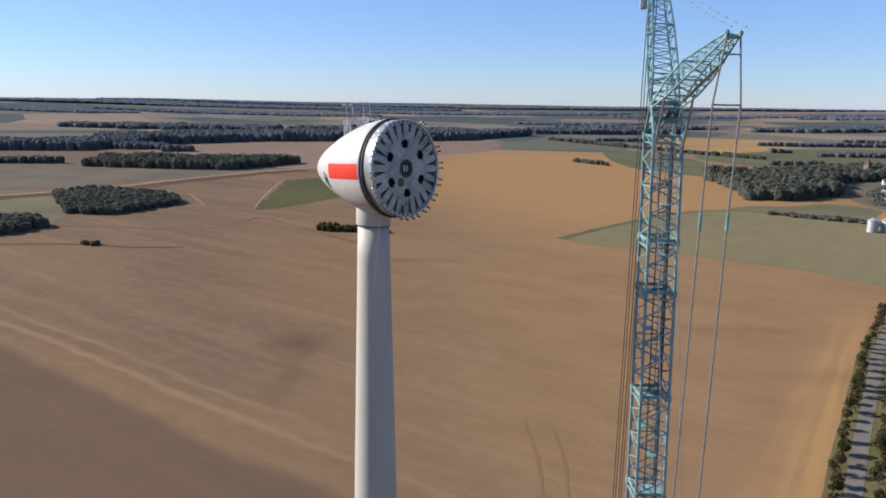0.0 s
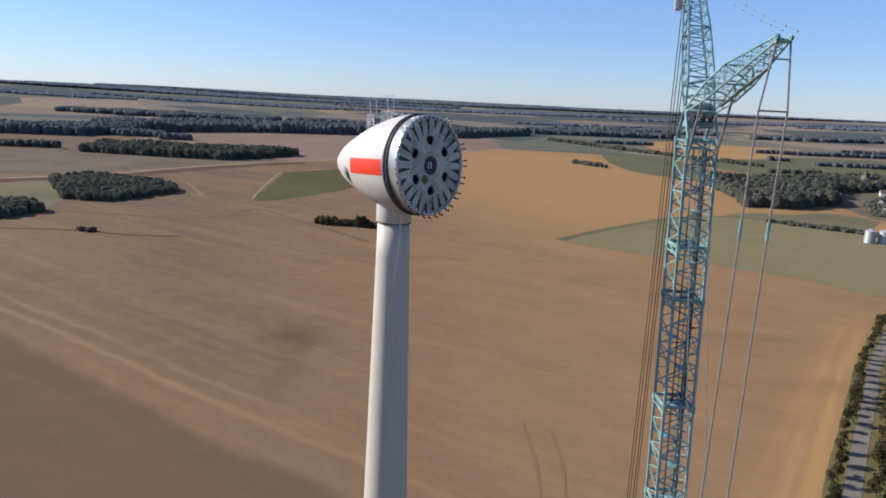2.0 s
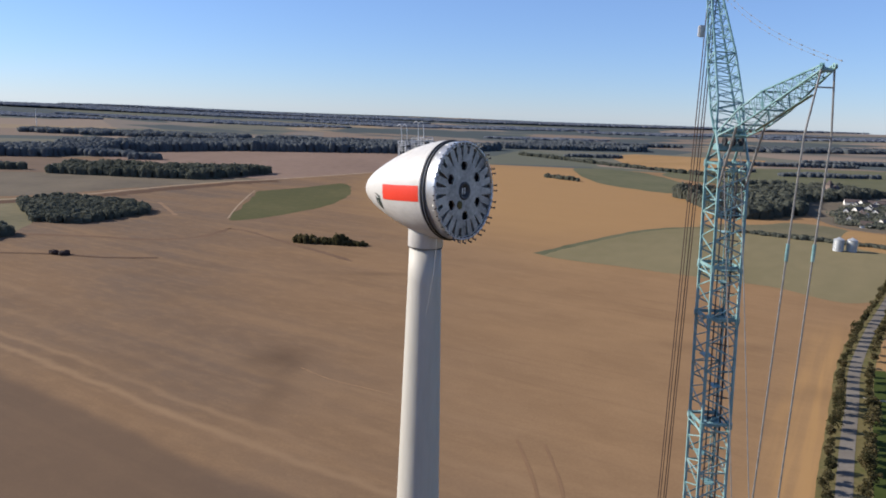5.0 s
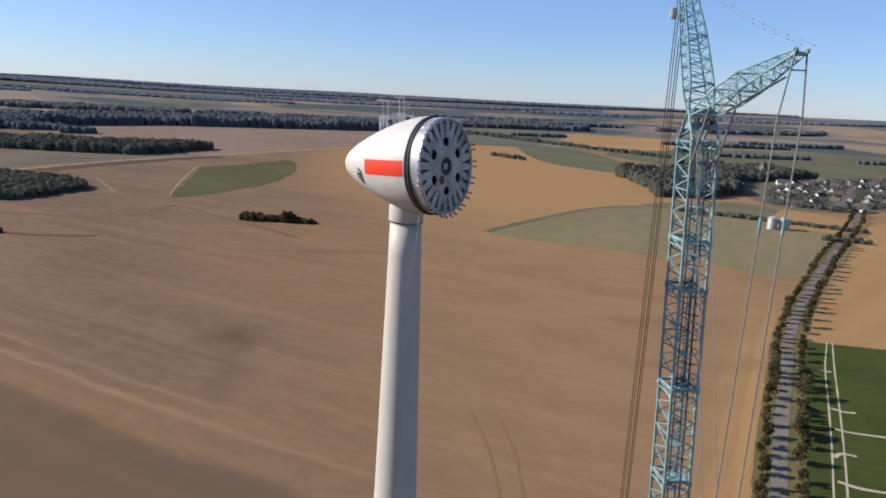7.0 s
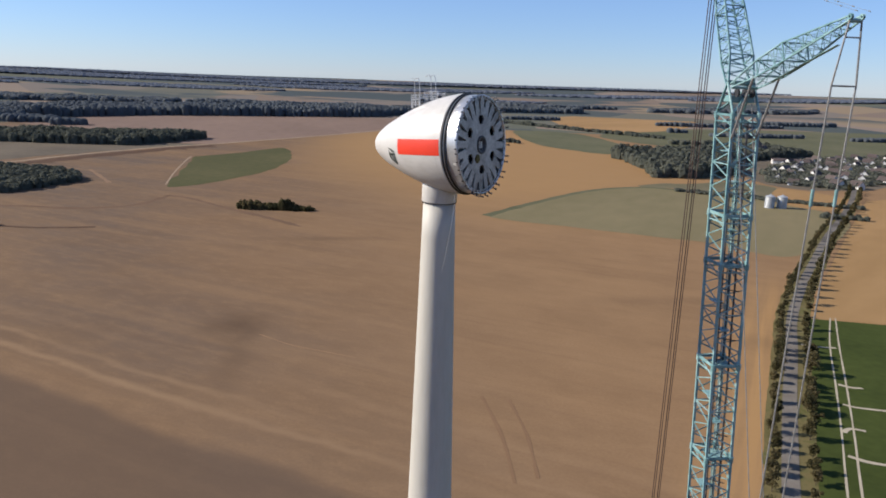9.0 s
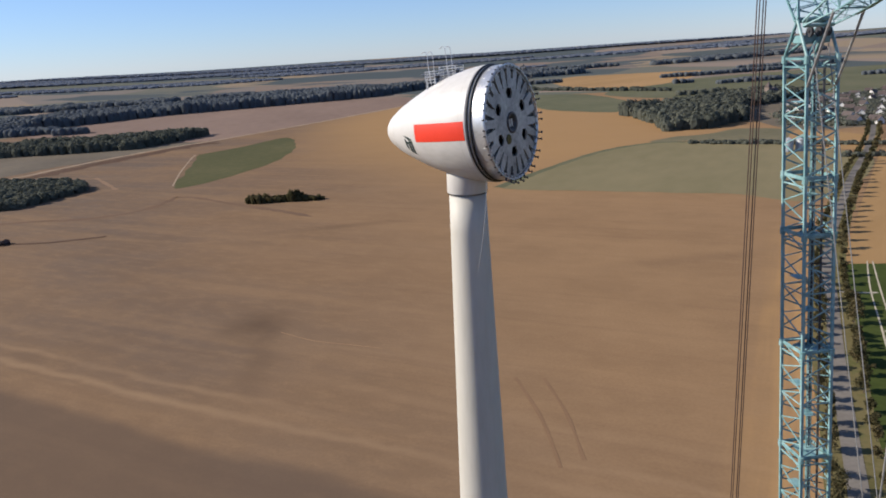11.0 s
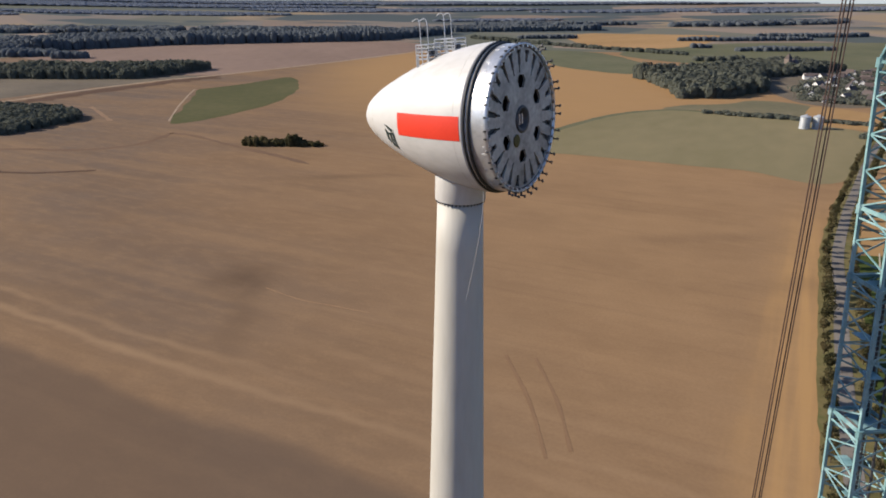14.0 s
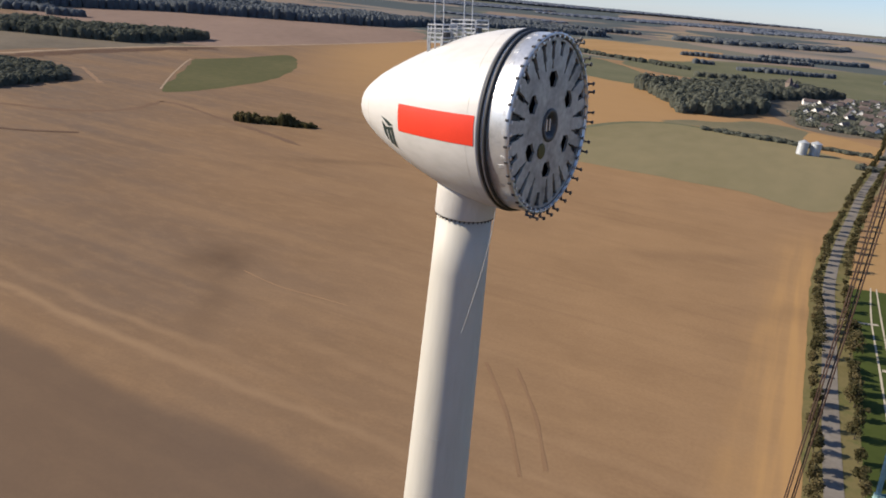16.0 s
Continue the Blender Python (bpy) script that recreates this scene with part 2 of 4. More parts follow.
    col = mix(math_of("MULTIPLY", spread(side, -16, -9, 1, 0), 0.62), col, (0.112, 0.076, 0.058))
    pale = noise_of(0.03, 3, (0.15, 1, 1), 34.6)
    for at, wide, much in ((5, 3.5, 0.5), (15, 3, 0.35), (33, 5, 0.2), (62, 7, 0.2), (-30, 4, 0.15)):
        off = math_of("ABSOLUTE", math_of("SUBTRACT", side, at), 0)
        col = mix(math_of("MULTIPLY", math_of("MULTIPLY", spread(off, 0, wide, 1, 0), spread(pale, 0.35, 0.6)), much), col, (0.34, 0.215, 0.128))
    near = math_of("ADD", math_of("MULTIPLY", math_of("SUBTRACT", sep.outputs[0], 120), -0.828), math_of("MULTIPLY", math_of("SUBTRACT", sep.outputs[1], 95), 0.562))
    near = math_of("ADD", near, math_of("MULTIPLY", math_of("SUBTRACT", noise_of(0.05, 4), 0.5), 14))
    band = math_of("MULTIPLY", spread(near, 10, 34, 1, 0), spread(sep.outputs[1], 200, 330, 1, 0))
    col = mix(math_of("MULTIPLY", band, math_of("MULTIPLY_ADD", spread(noise_of(0.25, 3, (0.04, 1, 1), -55.8), 0.35, 0.65), 0.45, 0.4)), col, (0.41, 0.235, 0.105))
    # damp spots: x, y, size along x and y, depth
    for x, y, rx, ry, depth in ((-58, 222, 18, 20, 0.68), (-52, 190, 9, 45, 0.3), (150, 250, 60, 10, 0.22), (-20, 390, 60, 9, 0.3), (170, 190, 40, 12, 0.2)):
        dx = math_of("MULTIPLY", math_of("SUBTRACT", sep.outputs[0], x), 1 / rx)
        dy = math_of("MULTIPLY", math_of("SUBTRACT", sep.outputs[1], y), 1 / ry)
        d = math_of("SQRT", math_of("ADD", math_of("MULTIPLY", dx, dx), math_of("MULTIPLY", dy, dy)), 0)
        d = math_of("ADD", d, math_of("MULTIPLY", noise_of(0.06, 4), 0.8))
        col = mix(math_of("MULTIPLY", spread(d, 0.35, 1.6, 1, 0), depth), col, (0.1, 0.062, 0.042))
    # patchwork of fields beyond the near land, distance haze greyed into its colours
    cells = n.new("ShaderNodeTexVoronoi")
    cells.inputs["Scale"].default_value = 0.0032
    mp = n.new("ShaderNodeMapping")
    mp.inputs["Rotation"].default_value[2] = radians(20)
    mp.inputs["Scale"].default_value = (0.8, 0.8, 1)
    l.new(geo, mp.inputs["Vector"])
    l.new(mp.outputs["Vector"], cells.inputs["Vector"])
    sr = n.new("ShaderNodeSeparateColor")
    l.new(cells.outputs["Color"], sr.inputs[0])
    ramp = n.new("ShaderNodeValToRGB")
    ramp.color_ramp.interpolation = "CONSTANT"
    e = ramp.color_ramp.elements
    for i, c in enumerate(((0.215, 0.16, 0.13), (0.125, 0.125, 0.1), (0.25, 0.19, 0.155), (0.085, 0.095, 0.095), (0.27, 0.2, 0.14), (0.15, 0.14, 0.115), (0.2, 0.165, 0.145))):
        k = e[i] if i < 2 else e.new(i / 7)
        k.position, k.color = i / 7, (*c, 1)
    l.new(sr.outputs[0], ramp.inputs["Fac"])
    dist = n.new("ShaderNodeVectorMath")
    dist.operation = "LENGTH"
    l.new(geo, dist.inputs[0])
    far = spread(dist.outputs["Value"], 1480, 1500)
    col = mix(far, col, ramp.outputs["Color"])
    # far forest ground, blued in colour for the same haze
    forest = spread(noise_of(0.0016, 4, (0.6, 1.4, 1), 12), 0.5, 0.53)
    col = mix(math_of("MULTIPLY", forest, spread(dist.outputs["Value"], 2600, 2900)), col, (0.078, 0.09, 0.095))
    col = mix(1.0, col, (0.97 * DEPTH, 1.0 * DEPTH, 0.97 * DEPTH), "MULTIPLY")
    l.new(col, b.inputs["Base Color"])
    bp = n.new("ShaderNodeBump")
    bp.inputs["Strength"].default_value, bp.inputs["Distance"].default_value = 0.3, 0.12
    l.new(noise_of(0.5, 5), bp.inputs["Height"])
    l.new(bp.outputs["Normal"], b.inputs["Normal"])
    return m


MAT["earth"] = ground_material()

# ---- building helpers ----


def mesh_of(name, bm, mat, smooth=False):
    me = bpy.data.meshes.new(name)
    bm.normal_update()
    bm.to_mesh(me)
    bm.free()
    me.materials.append(MAT[mat])
    if smooth:
        me.polygons.foreach_set("use_smooth", [True] * len(me.polygons))
    return me


def data_mesh(name, verts, faces, mat):
    me = bpy.data.meshes.new(name)
    me.from_pydata(verts, [], faces)
    me.materials.append(MAT[mat])
    return me


def part(name, bm, mat, parent, label="", smooth=False):
    """One mesh object under a thing or a part."""
    ob = new(name, mesh_of(name, bm, mat, smooth))
    ob.parent = parent
    return tagged(ob, label)


def thing(name, m, label, category, group="", kind=""):
    ob = new(name)
    ob.matrix_world = m
    return tagged(ob, label, category, group, kind)


def tube(bm, a, b, r, seg=6, r2=None, caps=True):
    a, b = Vector(a), Vector(b)
    d = b - a
    m = Matrix.Translation((a + b) / 2) @ d.to_track_quat("Z", "Y").to_matrix().to_4x4()
    bmesh.ops.create_cone(bm, cap_ends=caps, segments=seg, radius1=r, radius2=r if r2 is None else r2, depth=d.length, matrix=m)


def box(bm, centre, size, m=None):
    k = Matrix.Translation(centre) @ Matrix.Diagonal((*size, 1))
    bmesh.ops.create_cube(bm, size=1, matrix=(m @ k) if m else k)


def lathe(bm, profile, seg=96, start=0.0, end=360.0):
    """A body of revolution about z from (radius, z) pairs."""
    full = abs(end - start) >= 360
    rings = []
    for r, z in profile:
        if r < 1e-6:
            rings.append([bm.verts.new((0, 0, z))])
            continue
        count = seg if full else seg + 1
        rings.append([bm.verts.new((r * math.cos(radians(start + (end - start) * i / seg)), r * math.sin(radians(start + (end - start) * i / seg)), z)) for i in range(count)])
    for p, q in zip(rings, rings[1:]):
        steps = seg
        for i in range(steps):
            j = (i + 1) % len(q) if len(q) > 1 else 0
            k = (i + 1) % len(p) if len(p) > 1 else 0
            if len(p) == 1:
                bm.faces.new((p[0], q[i], q[j]))
            elif len(q) == 1:
                bm.faces.new((p[i], q[0], p[k]))
            else:
                bm.faces.new((p[i], q[i], q[j], p[k]))
    bmesh.ops.recalc_face_normals(bm, faces=bm.faces)


def spline(points, steps=6, closed=False):
    """A smooth line through plan points."""
    p = [Vector((*q, 0)) if len(q) == 2 else Vector(q) for q in points]
    n = len(p)
    out = []
    for i in range(n if closed else n - 1):
        a, b, c, d = (p[(i - 1) % n], p[i], p[(i + 1) % n], p[(i + 2) % n]) if closed else (p[max(i - 1, 0)], p[i], p[i + 1], p[min(i + 2, n - 1)])
        for k in range(steps):
            t = k / steps
            out.append(0.5 * ((2 * b) + (c - a) * t + (2 * a - 5 * b + 4 * c - d) * t * t + (3 * b - a - 3 * c + d) * t ** 3))
    if not closed:
        out.append(p[-1])
    return out


def field(name, points, mat, z, label, category="field", soft=True, rag=1.5):
    """A field laid on the ground, with a slightly ragged edge."""
    line = spline(points, 8, True) if soft else [Vector((*q, 0)) for q in points]
    bm = bmesh.new()
    vs = []
    for i, v in enumerate(line):
        j = noise.noise_vector(v * 0.03) * rag
        vs.append(bm.verts.new((v.x + j.x, v.y + j.y, z)))
    f = bm.faces.new(vs)
    if f.normal.z < 0:
        f.normal_flip()
    bmesh.ops.triangulate(bm, faces=[f])
    ob = new(name, mesh_of(name, bm, mat))
    return tagged(ob, label, category, kind="structure")


def ribbon(name, points, width, mat, z, label, category, steps=8, height=0.0, rag=0.0):
    line = spline(points, steps)
    bm = bmesh.new()
    prev = None
    for i, v in enumerate(line):
        d = (line[min(i + 1, len(line) - 1)] - line[max(i - 1, 0)]).normalized()
        s = Vector((-d.y, d.x, 0))
        w = width / 2 * (1 + rag * noise.noise(v * 0.09))
        pair = (bm.verts.new(v + s * w + Vector((0, 0, z))), bm.verts.new(v - s * w + Vector((0, 0, z))))
        if prev:
            bm.faces.new((prev[1], pair[1], pair[0], prev[0]))
        prev = pair
    bmesh.ops.recalc_face_normals(bm, faces=bm.faces)
    for f in bm.faces:
        if f.normal.z < 0:
            f.normal_flip()
    ob = new(name, mesh_of(name, bm, mat))
    return tagged(ob, label, category, kind="structure")

# ---- ground ----


def ground():
    """One sheet from under the camera to the horizon, level at first and rising into low hills far away."""
    verts, faces = [(0, 0, 0)], []
    seg = 240
    radii = [30 * 1.09 ** i for i in range(57)]
    radii = [r for r in radii if r < 4900] + [4900]
    for r in radii:
        for i in range(seg):
            a = 2 * math.pi * i / seg
            t = min(1, max(0, (r - 2300) / 2600))
            x, y = r * math.cos(a), r * math.sin(a)
            rise = t * t * (3 - 2 * t) * 74 + t * 9 * noise.noise((x * 0.0011, y * 0.0011, 0.3))
            if x < 300:
                rise += t * t * 9 * min(1, (300 - x) / 2000)
            verts.append((x, y, rise))
    for i in range(seg):
        faces.append((0, 1 + i, 1 + (i + 1) % seg))
    for k in range(len(radii) - 1):
        for i in range(seg):
            a, b = 1 + k * seg + i, 1 + k * seg + (i + 1) % seg
            faces.append((a, a + seg, b + seg, b))
    me = data_mesh("ground", verts, faces, "earth")
    ob = new("ground", me)
    me.polygons.foreach_set("use_smooth", [True] * len(me.polygons))
    return tagged(ob, "wide brown tilled farmland with tan stubble and damp stains", "ground", kind="structure")


ground()
field("field_green", [(-175, 607), (-186, 712), (-198, 845), (-194, 856), (-149, 908), (-110, 968), (-101, 976), (-93, 965), (-82, 900), (-80, 827), (-94, 726), (-127, 654), (-152, 613)], "crop2", 0.06, "small dark green crop field with rounded corners", rag=5)
field("field_olive", [(103, 471), (153, 526), (238, 607), (304, 636), (377, 590), (420, 470), (292, 342), (244, 380), (179, 419)], "olive", 0.07, "pale olive regrowth field on a slight rise", rag=3)
field("field_strip", [(357, 1440), (481, 1390), (482, 1136), (412, 985), (366, 1008), (323, 1126)], "meadow", 0.09, "dark green strip of crop along a hedge", rag=6)
field("field_orange", [(646, 2068), (1045, 2380), (1225, 2330), (850, 1650), (569, 1460), (543, 1722)], "gold", 0.12, "distant orange stubble field", rag=6)
field("field_band", [(530, 1370), (806, 1620), (1302, 1648), (1711, 1482), (1200, 1000), (853, 962), (654, 1075), (540, 1180)], "meadow", 0.1, "long green grass field beyond the village", rag=6)
field("field_small", [(470, 640), (500, 560), (445, 500), (408, 545)], "gold", 0.11, "small orange stubble field beside the silos", rag=3)
field("field_right", [(211, 219), (420, 152), (420, -120), (-12, -120), (64, 0), (126, 91)], "green", 0.06, "lush green crop field beside the avenue", soft=False)
field("field_tan", [(211, 219), (430, 153), (800, 400), (620, 600), (512, 560), (440, 480), (300, 322)], "gold", 0.05, "tan stubble field east of the avenue", soft=False)
field("field_pasture", [(-620, 610), (-431, 715), (-368, 625), (-325, 505), (-360, 400), (-600, 400)], "pasture", 0.06, "dull grey-green pasture beside a wood", rag=6)
field("field_pale", [(-231, 1010), (-80, 1165), (90, 1400), (150, 1700), (-15, 1760), (-439, 1650), (-640, 1460), (-560, 1290), (-330, 1150)], "pink", 0.05, "pale pinkish ploughed field below the forest", rag=8)
field("field_heath", [(-900, 640), (-486, 720), (-348, 862), (-231, 1000), (-330, 1000), (-560, 1010), (-900, 900)], "heath", 0.07, "rough heath meadow along the dirt road", rag=8)
field("field_grey", [(-1000, 900), (-560, 1020), (-560, 1250), (-1000, 1300)], "brown2", 0.06, "grey-brown fallow field", rag=8)
ribbon("field_edge", [(103, 473), (153, 528), (238, 609), (304, 636), (345, 618), (385, 588)], 8, "meadow", 0.09, "darker weedy rim along the olive field", "field edge", rag=0.5)
field("field_meadow", [(306, 645), (352, 625), (380, 596), (412, 550), (468, 640), (440, 690), (380, 668), (340, 668)], "pasture", 0.06, "grey-green meadow strip before the village wood", rag=4)
field("field_village", [(478, 650), (520, 628), (610, 655), (930, 890), (900, 1030), (600, 990), (486, 745)], "heath", 0.08, "dull grass and garden ground under the village", rag=5)
AVENUE = [(58, 5), (92, 52), (120, 95), (149, 139), (177, 180), (206, 223), (250, 279), (293, 330), (351, 398), (434, 490), (510, 578), (600, 690), (690, 800)]
ribbon("verge", AVENUE, 15, "verge", 0.08, "dry grass verge along the tree-lined road", "verge", rag=0.15)
ribbon("road", AVENUE, 4.8, "asphalt", 0.16, "grey asphalt country road lined with trees", "road")
ribbon("dirt_road", [(-700, 520), (-486, 665), (-385, 765), (-358, 814), (-316, 885), (-259, 963), (-211, 1008), (-142, 1090), (-54, 1199), (81, 1386), (160, 1480)], 7, "dirt", 0.14, "pale dirt road crossing the fields", "road", rag=0.35)
ribbon("ditch", [(-480, 640), (-372, 742), (-343, 790), (-300, 860), (-246, 936), (-200, 982)], 22, "ditch", 0.1, "dark weedy ditch beside the dirt road", "ditch", rag=1.2)
ribbon("ditch", [(-690, 508), (-474, 651), (-372, 752), (-344, 804), (-302, 876), (-246, 952), (-200, 998)], 8, "ditch", 0.17, "dark weedy ditch close beside the dirt road", "ditch", rag=0.9)
ribbon("damp_line", [(-163, 556), (-143, 543), (-115, 511), (-92, 485), (-66, 457), (-42, 428)], 4.5, "damp", 0.05, "dark damp line winding past the shrubs", "damp line", rag=1.1)
ribbon("worn_path", [(-280, 716), (-254, 667), (-232, 624)], 4.0, "pale_earth", 0.06, "short pale worn path in the stubble", "track", rag=0.8)
ribbon("dirt_lane", [(-179, 617), (-191, 707), (-201, 812), (-203, 848)], 1.7, "dirt", 0.13, "worn earth lane beside the green field", "track", rag=0.4)
ribbon("field_track", [(224, 220), (199, 186), (173, 147), (150, 113), (134, 90), (112, 58), (80, 12)], 0.62, "track", 0.12, "chalky wheel rut through the green crop", "track", rag=0.4)
ribbon("field_track", [(226, 219), (202, 184), (176, 145), (153, 111), (137, 88), (115, 56), (83, 10)], 0.62, "track", 0.12, "chalky wheel rut through the green crop", "track", rag=0.4)
for a in ([(186, 187), (192, 184), (199, 182)], [(174, 147), (177, 144), (181, 143)], [(164, 131), (168, 128), (179, 124)], [(150, 112), (154, 114), (158, 112)], [(141, 98), (145, 94), (152, 91)]):
    ribbon("turning_track", a, 1.5, "track", 0.13, "chalky turning mark branching off the wheel ruts", "track", rag=0.5)
ribbon("tramline", [(37, 146), (38, 118), (36, 92)], 1.1, "tram", 0.05, "faint dark wheel mark in the stubble", "track", rag=0.6)
ribbon("tramline", [(46, 143), (46, 118), (43, 94)], 1.1, "tram", 0.05, "faint dark wheel mark in the stubble", "track", rag=0.6)
ribbon("ditch", [(-335, 424), (-280, 429), (-248, 427), (-215, 421), (-180, 424)], 4, "ditch", 0.1, "dark narrow ditch line across the field", "ditch", rag=0.6)
ribbon("ditch", [(-330, 504), (-270, 501), (-248, 499), (-226, 493), (-199, 496), (-176, 511), (-165, 542), (-163, 556)], 5.5, "damp", 0.05, "dark winding drainage line across the field", "ditch", rag=0.9)

ribbon("furrow_line", [(-46, 211), (-32, 198), (-18, 190), (-6, 183)], 0.6, "pale_soil", 0.05, "pale furrow scratched across the soil", "furrow", rag=0.9)

# ---- wind turbine ----
AXIS_TILT = 3.86
HEAD = Matrix.Translation((0, 0, 100.58)) @ Matrix(((0.653, -0.0509, 0.7553, 0), (0.757, 0.0439, -0.6515, 0), (0, 0.9977, 0.0673, 0), (0, 0, 0, 1)))


def nacelle_radius(s):
    pts = ((-8.6, 0.0), (-8.52, 0.42), (-8.3, 0.85), (-7.9, 1.3), (-7.3, 1.75), (-6.3, 2.35), (-4.6, 3.15), (-2.9, 3.85), (-0.8, 4.55), (1.2, 5.0), (2.4, 5.17), (3.3, 5.24))
    for (a, ra), (b, rb) in zip(pts, pts[1:]):
        if a <= s <= b:
            return ra + (rb - ra) * (s - a) / (b - a)
    return pts[-1][1]


def smooth_profile():
    key = spline([(nacelle_radius(s), s) for s in (-8.6, -8.52, -8.3, -7.9, -7.3, -6.3, -4.6, -2.9, -0.8, 1.2, 2.4, 3.3)], 5)
    return [(max(0, v.x), v.y) for v in key]


PROFILE = smooth_profile()


def shell(s):
    for (ra, a), (rb, b) in zip(PROFILE, PROFILE[1:]):
        if a <= s <= b:
            return ra + (rb - ra) * (s - a) / (b - a)
    return PROFILE[-1][0]


def decal(bm, corners, steps=10, lift=0.025):
    """A painted patch on the nacelle: four corners as (along, height), laid on the curved side."""
    grid = []
    for i in range(steps + 1):
        row = []
        for j in range(steps + 1):
            u, v = i / steps, j / steps
            s = (corners[0][0] * (1 - u) + corners[1][0] * u) * (1 - v) + (corners[3][0] * (1 - u) + corners[2][0] * u) * v
            h = (corners[0][1] * (1 - u) + corners[1][1] * u) * (1 - v) + (corners[3][1] * (1 - u) + corners[2][1] * u) * v
            r = shell(s) + lift
            row.append(bm.verts.new((-math.sqrt(max(0.01, r * r - h * h)), h, s)))
        grid.append(row)
    for i in range(steps):
        for j in range(steps):
            bm.faces.new((grid[i][j], grid[i + 1][j], grid[i + 1][j + 1], grid[i][j + 1]))
    bmesh.ops.recalc_face_normals(bm, faces=bm.faces)


def face_plate(bm):
    """The front plate of the generator with its slots and pentagon openings cut through."""
    R, seg, rad = 4.98, 288, 54

    def open_at(r, a):
        k = a % 60 - 30  # six openings
        if 2.2 < r < 3.15:
            t = (r - 2.2) / 0.95
            half = 8 + 7 * t if t < 0.6 else 12.2 - 14 * (t - 0.6)
            if abs(k) < half:
                return True
        w = (a + 3.75) % 15 - 7.5
        if 3.3 < r < 4.8:
            t = (r - 3.3) / 1.5
            if abs(w) < 1.1 + 2.3 * t:
                return (int((a + 3.75) // 15) % 4) != 1 or r > 4.0
        return False

    ring = {}

    def vert(i, j):
        i %= seg
        if (i, j) not in ring:
            r = 0.95 + (R - 0.95) * j / rad
            a = 2 * math.pi * i / seg
            ring[i, j] = bm.verts.new((r * math.cos(a), r * math.sin(a), 4.62))
        return ring[i, j]

    for i in range(seg):
        for j in range(rad):
            r, a = 0.95 + (R - 0.95) * (j + 0.5) / rad, (i + 0.5) * 360 / seg
            if not open_at(r, a):
                bm.faces.new((vert(i, j), vert(i, j + 1), vert(i + 1, j + 1), vert(i + 1, j)))
    bmesh.ops.recalc_face_normals(bm, faces=bm.faces)
    if sum(f.normal.z for f in bm.faces) < 0:
        bmesh.ops.reverse_faces(bm, faces=bm.faces)
    out = bmesh.ops.extrude_face_region(bm, geom=list(bm.faces))
    bmesh.ops.translate(bm, verts=[v for v in out["geom"] if isinstance(v, bmesh.types.BMVert)], vec=(0, 0, 0.16))
    bmesh.ops.recalc_face_normals(bm, faces=bm.faces)


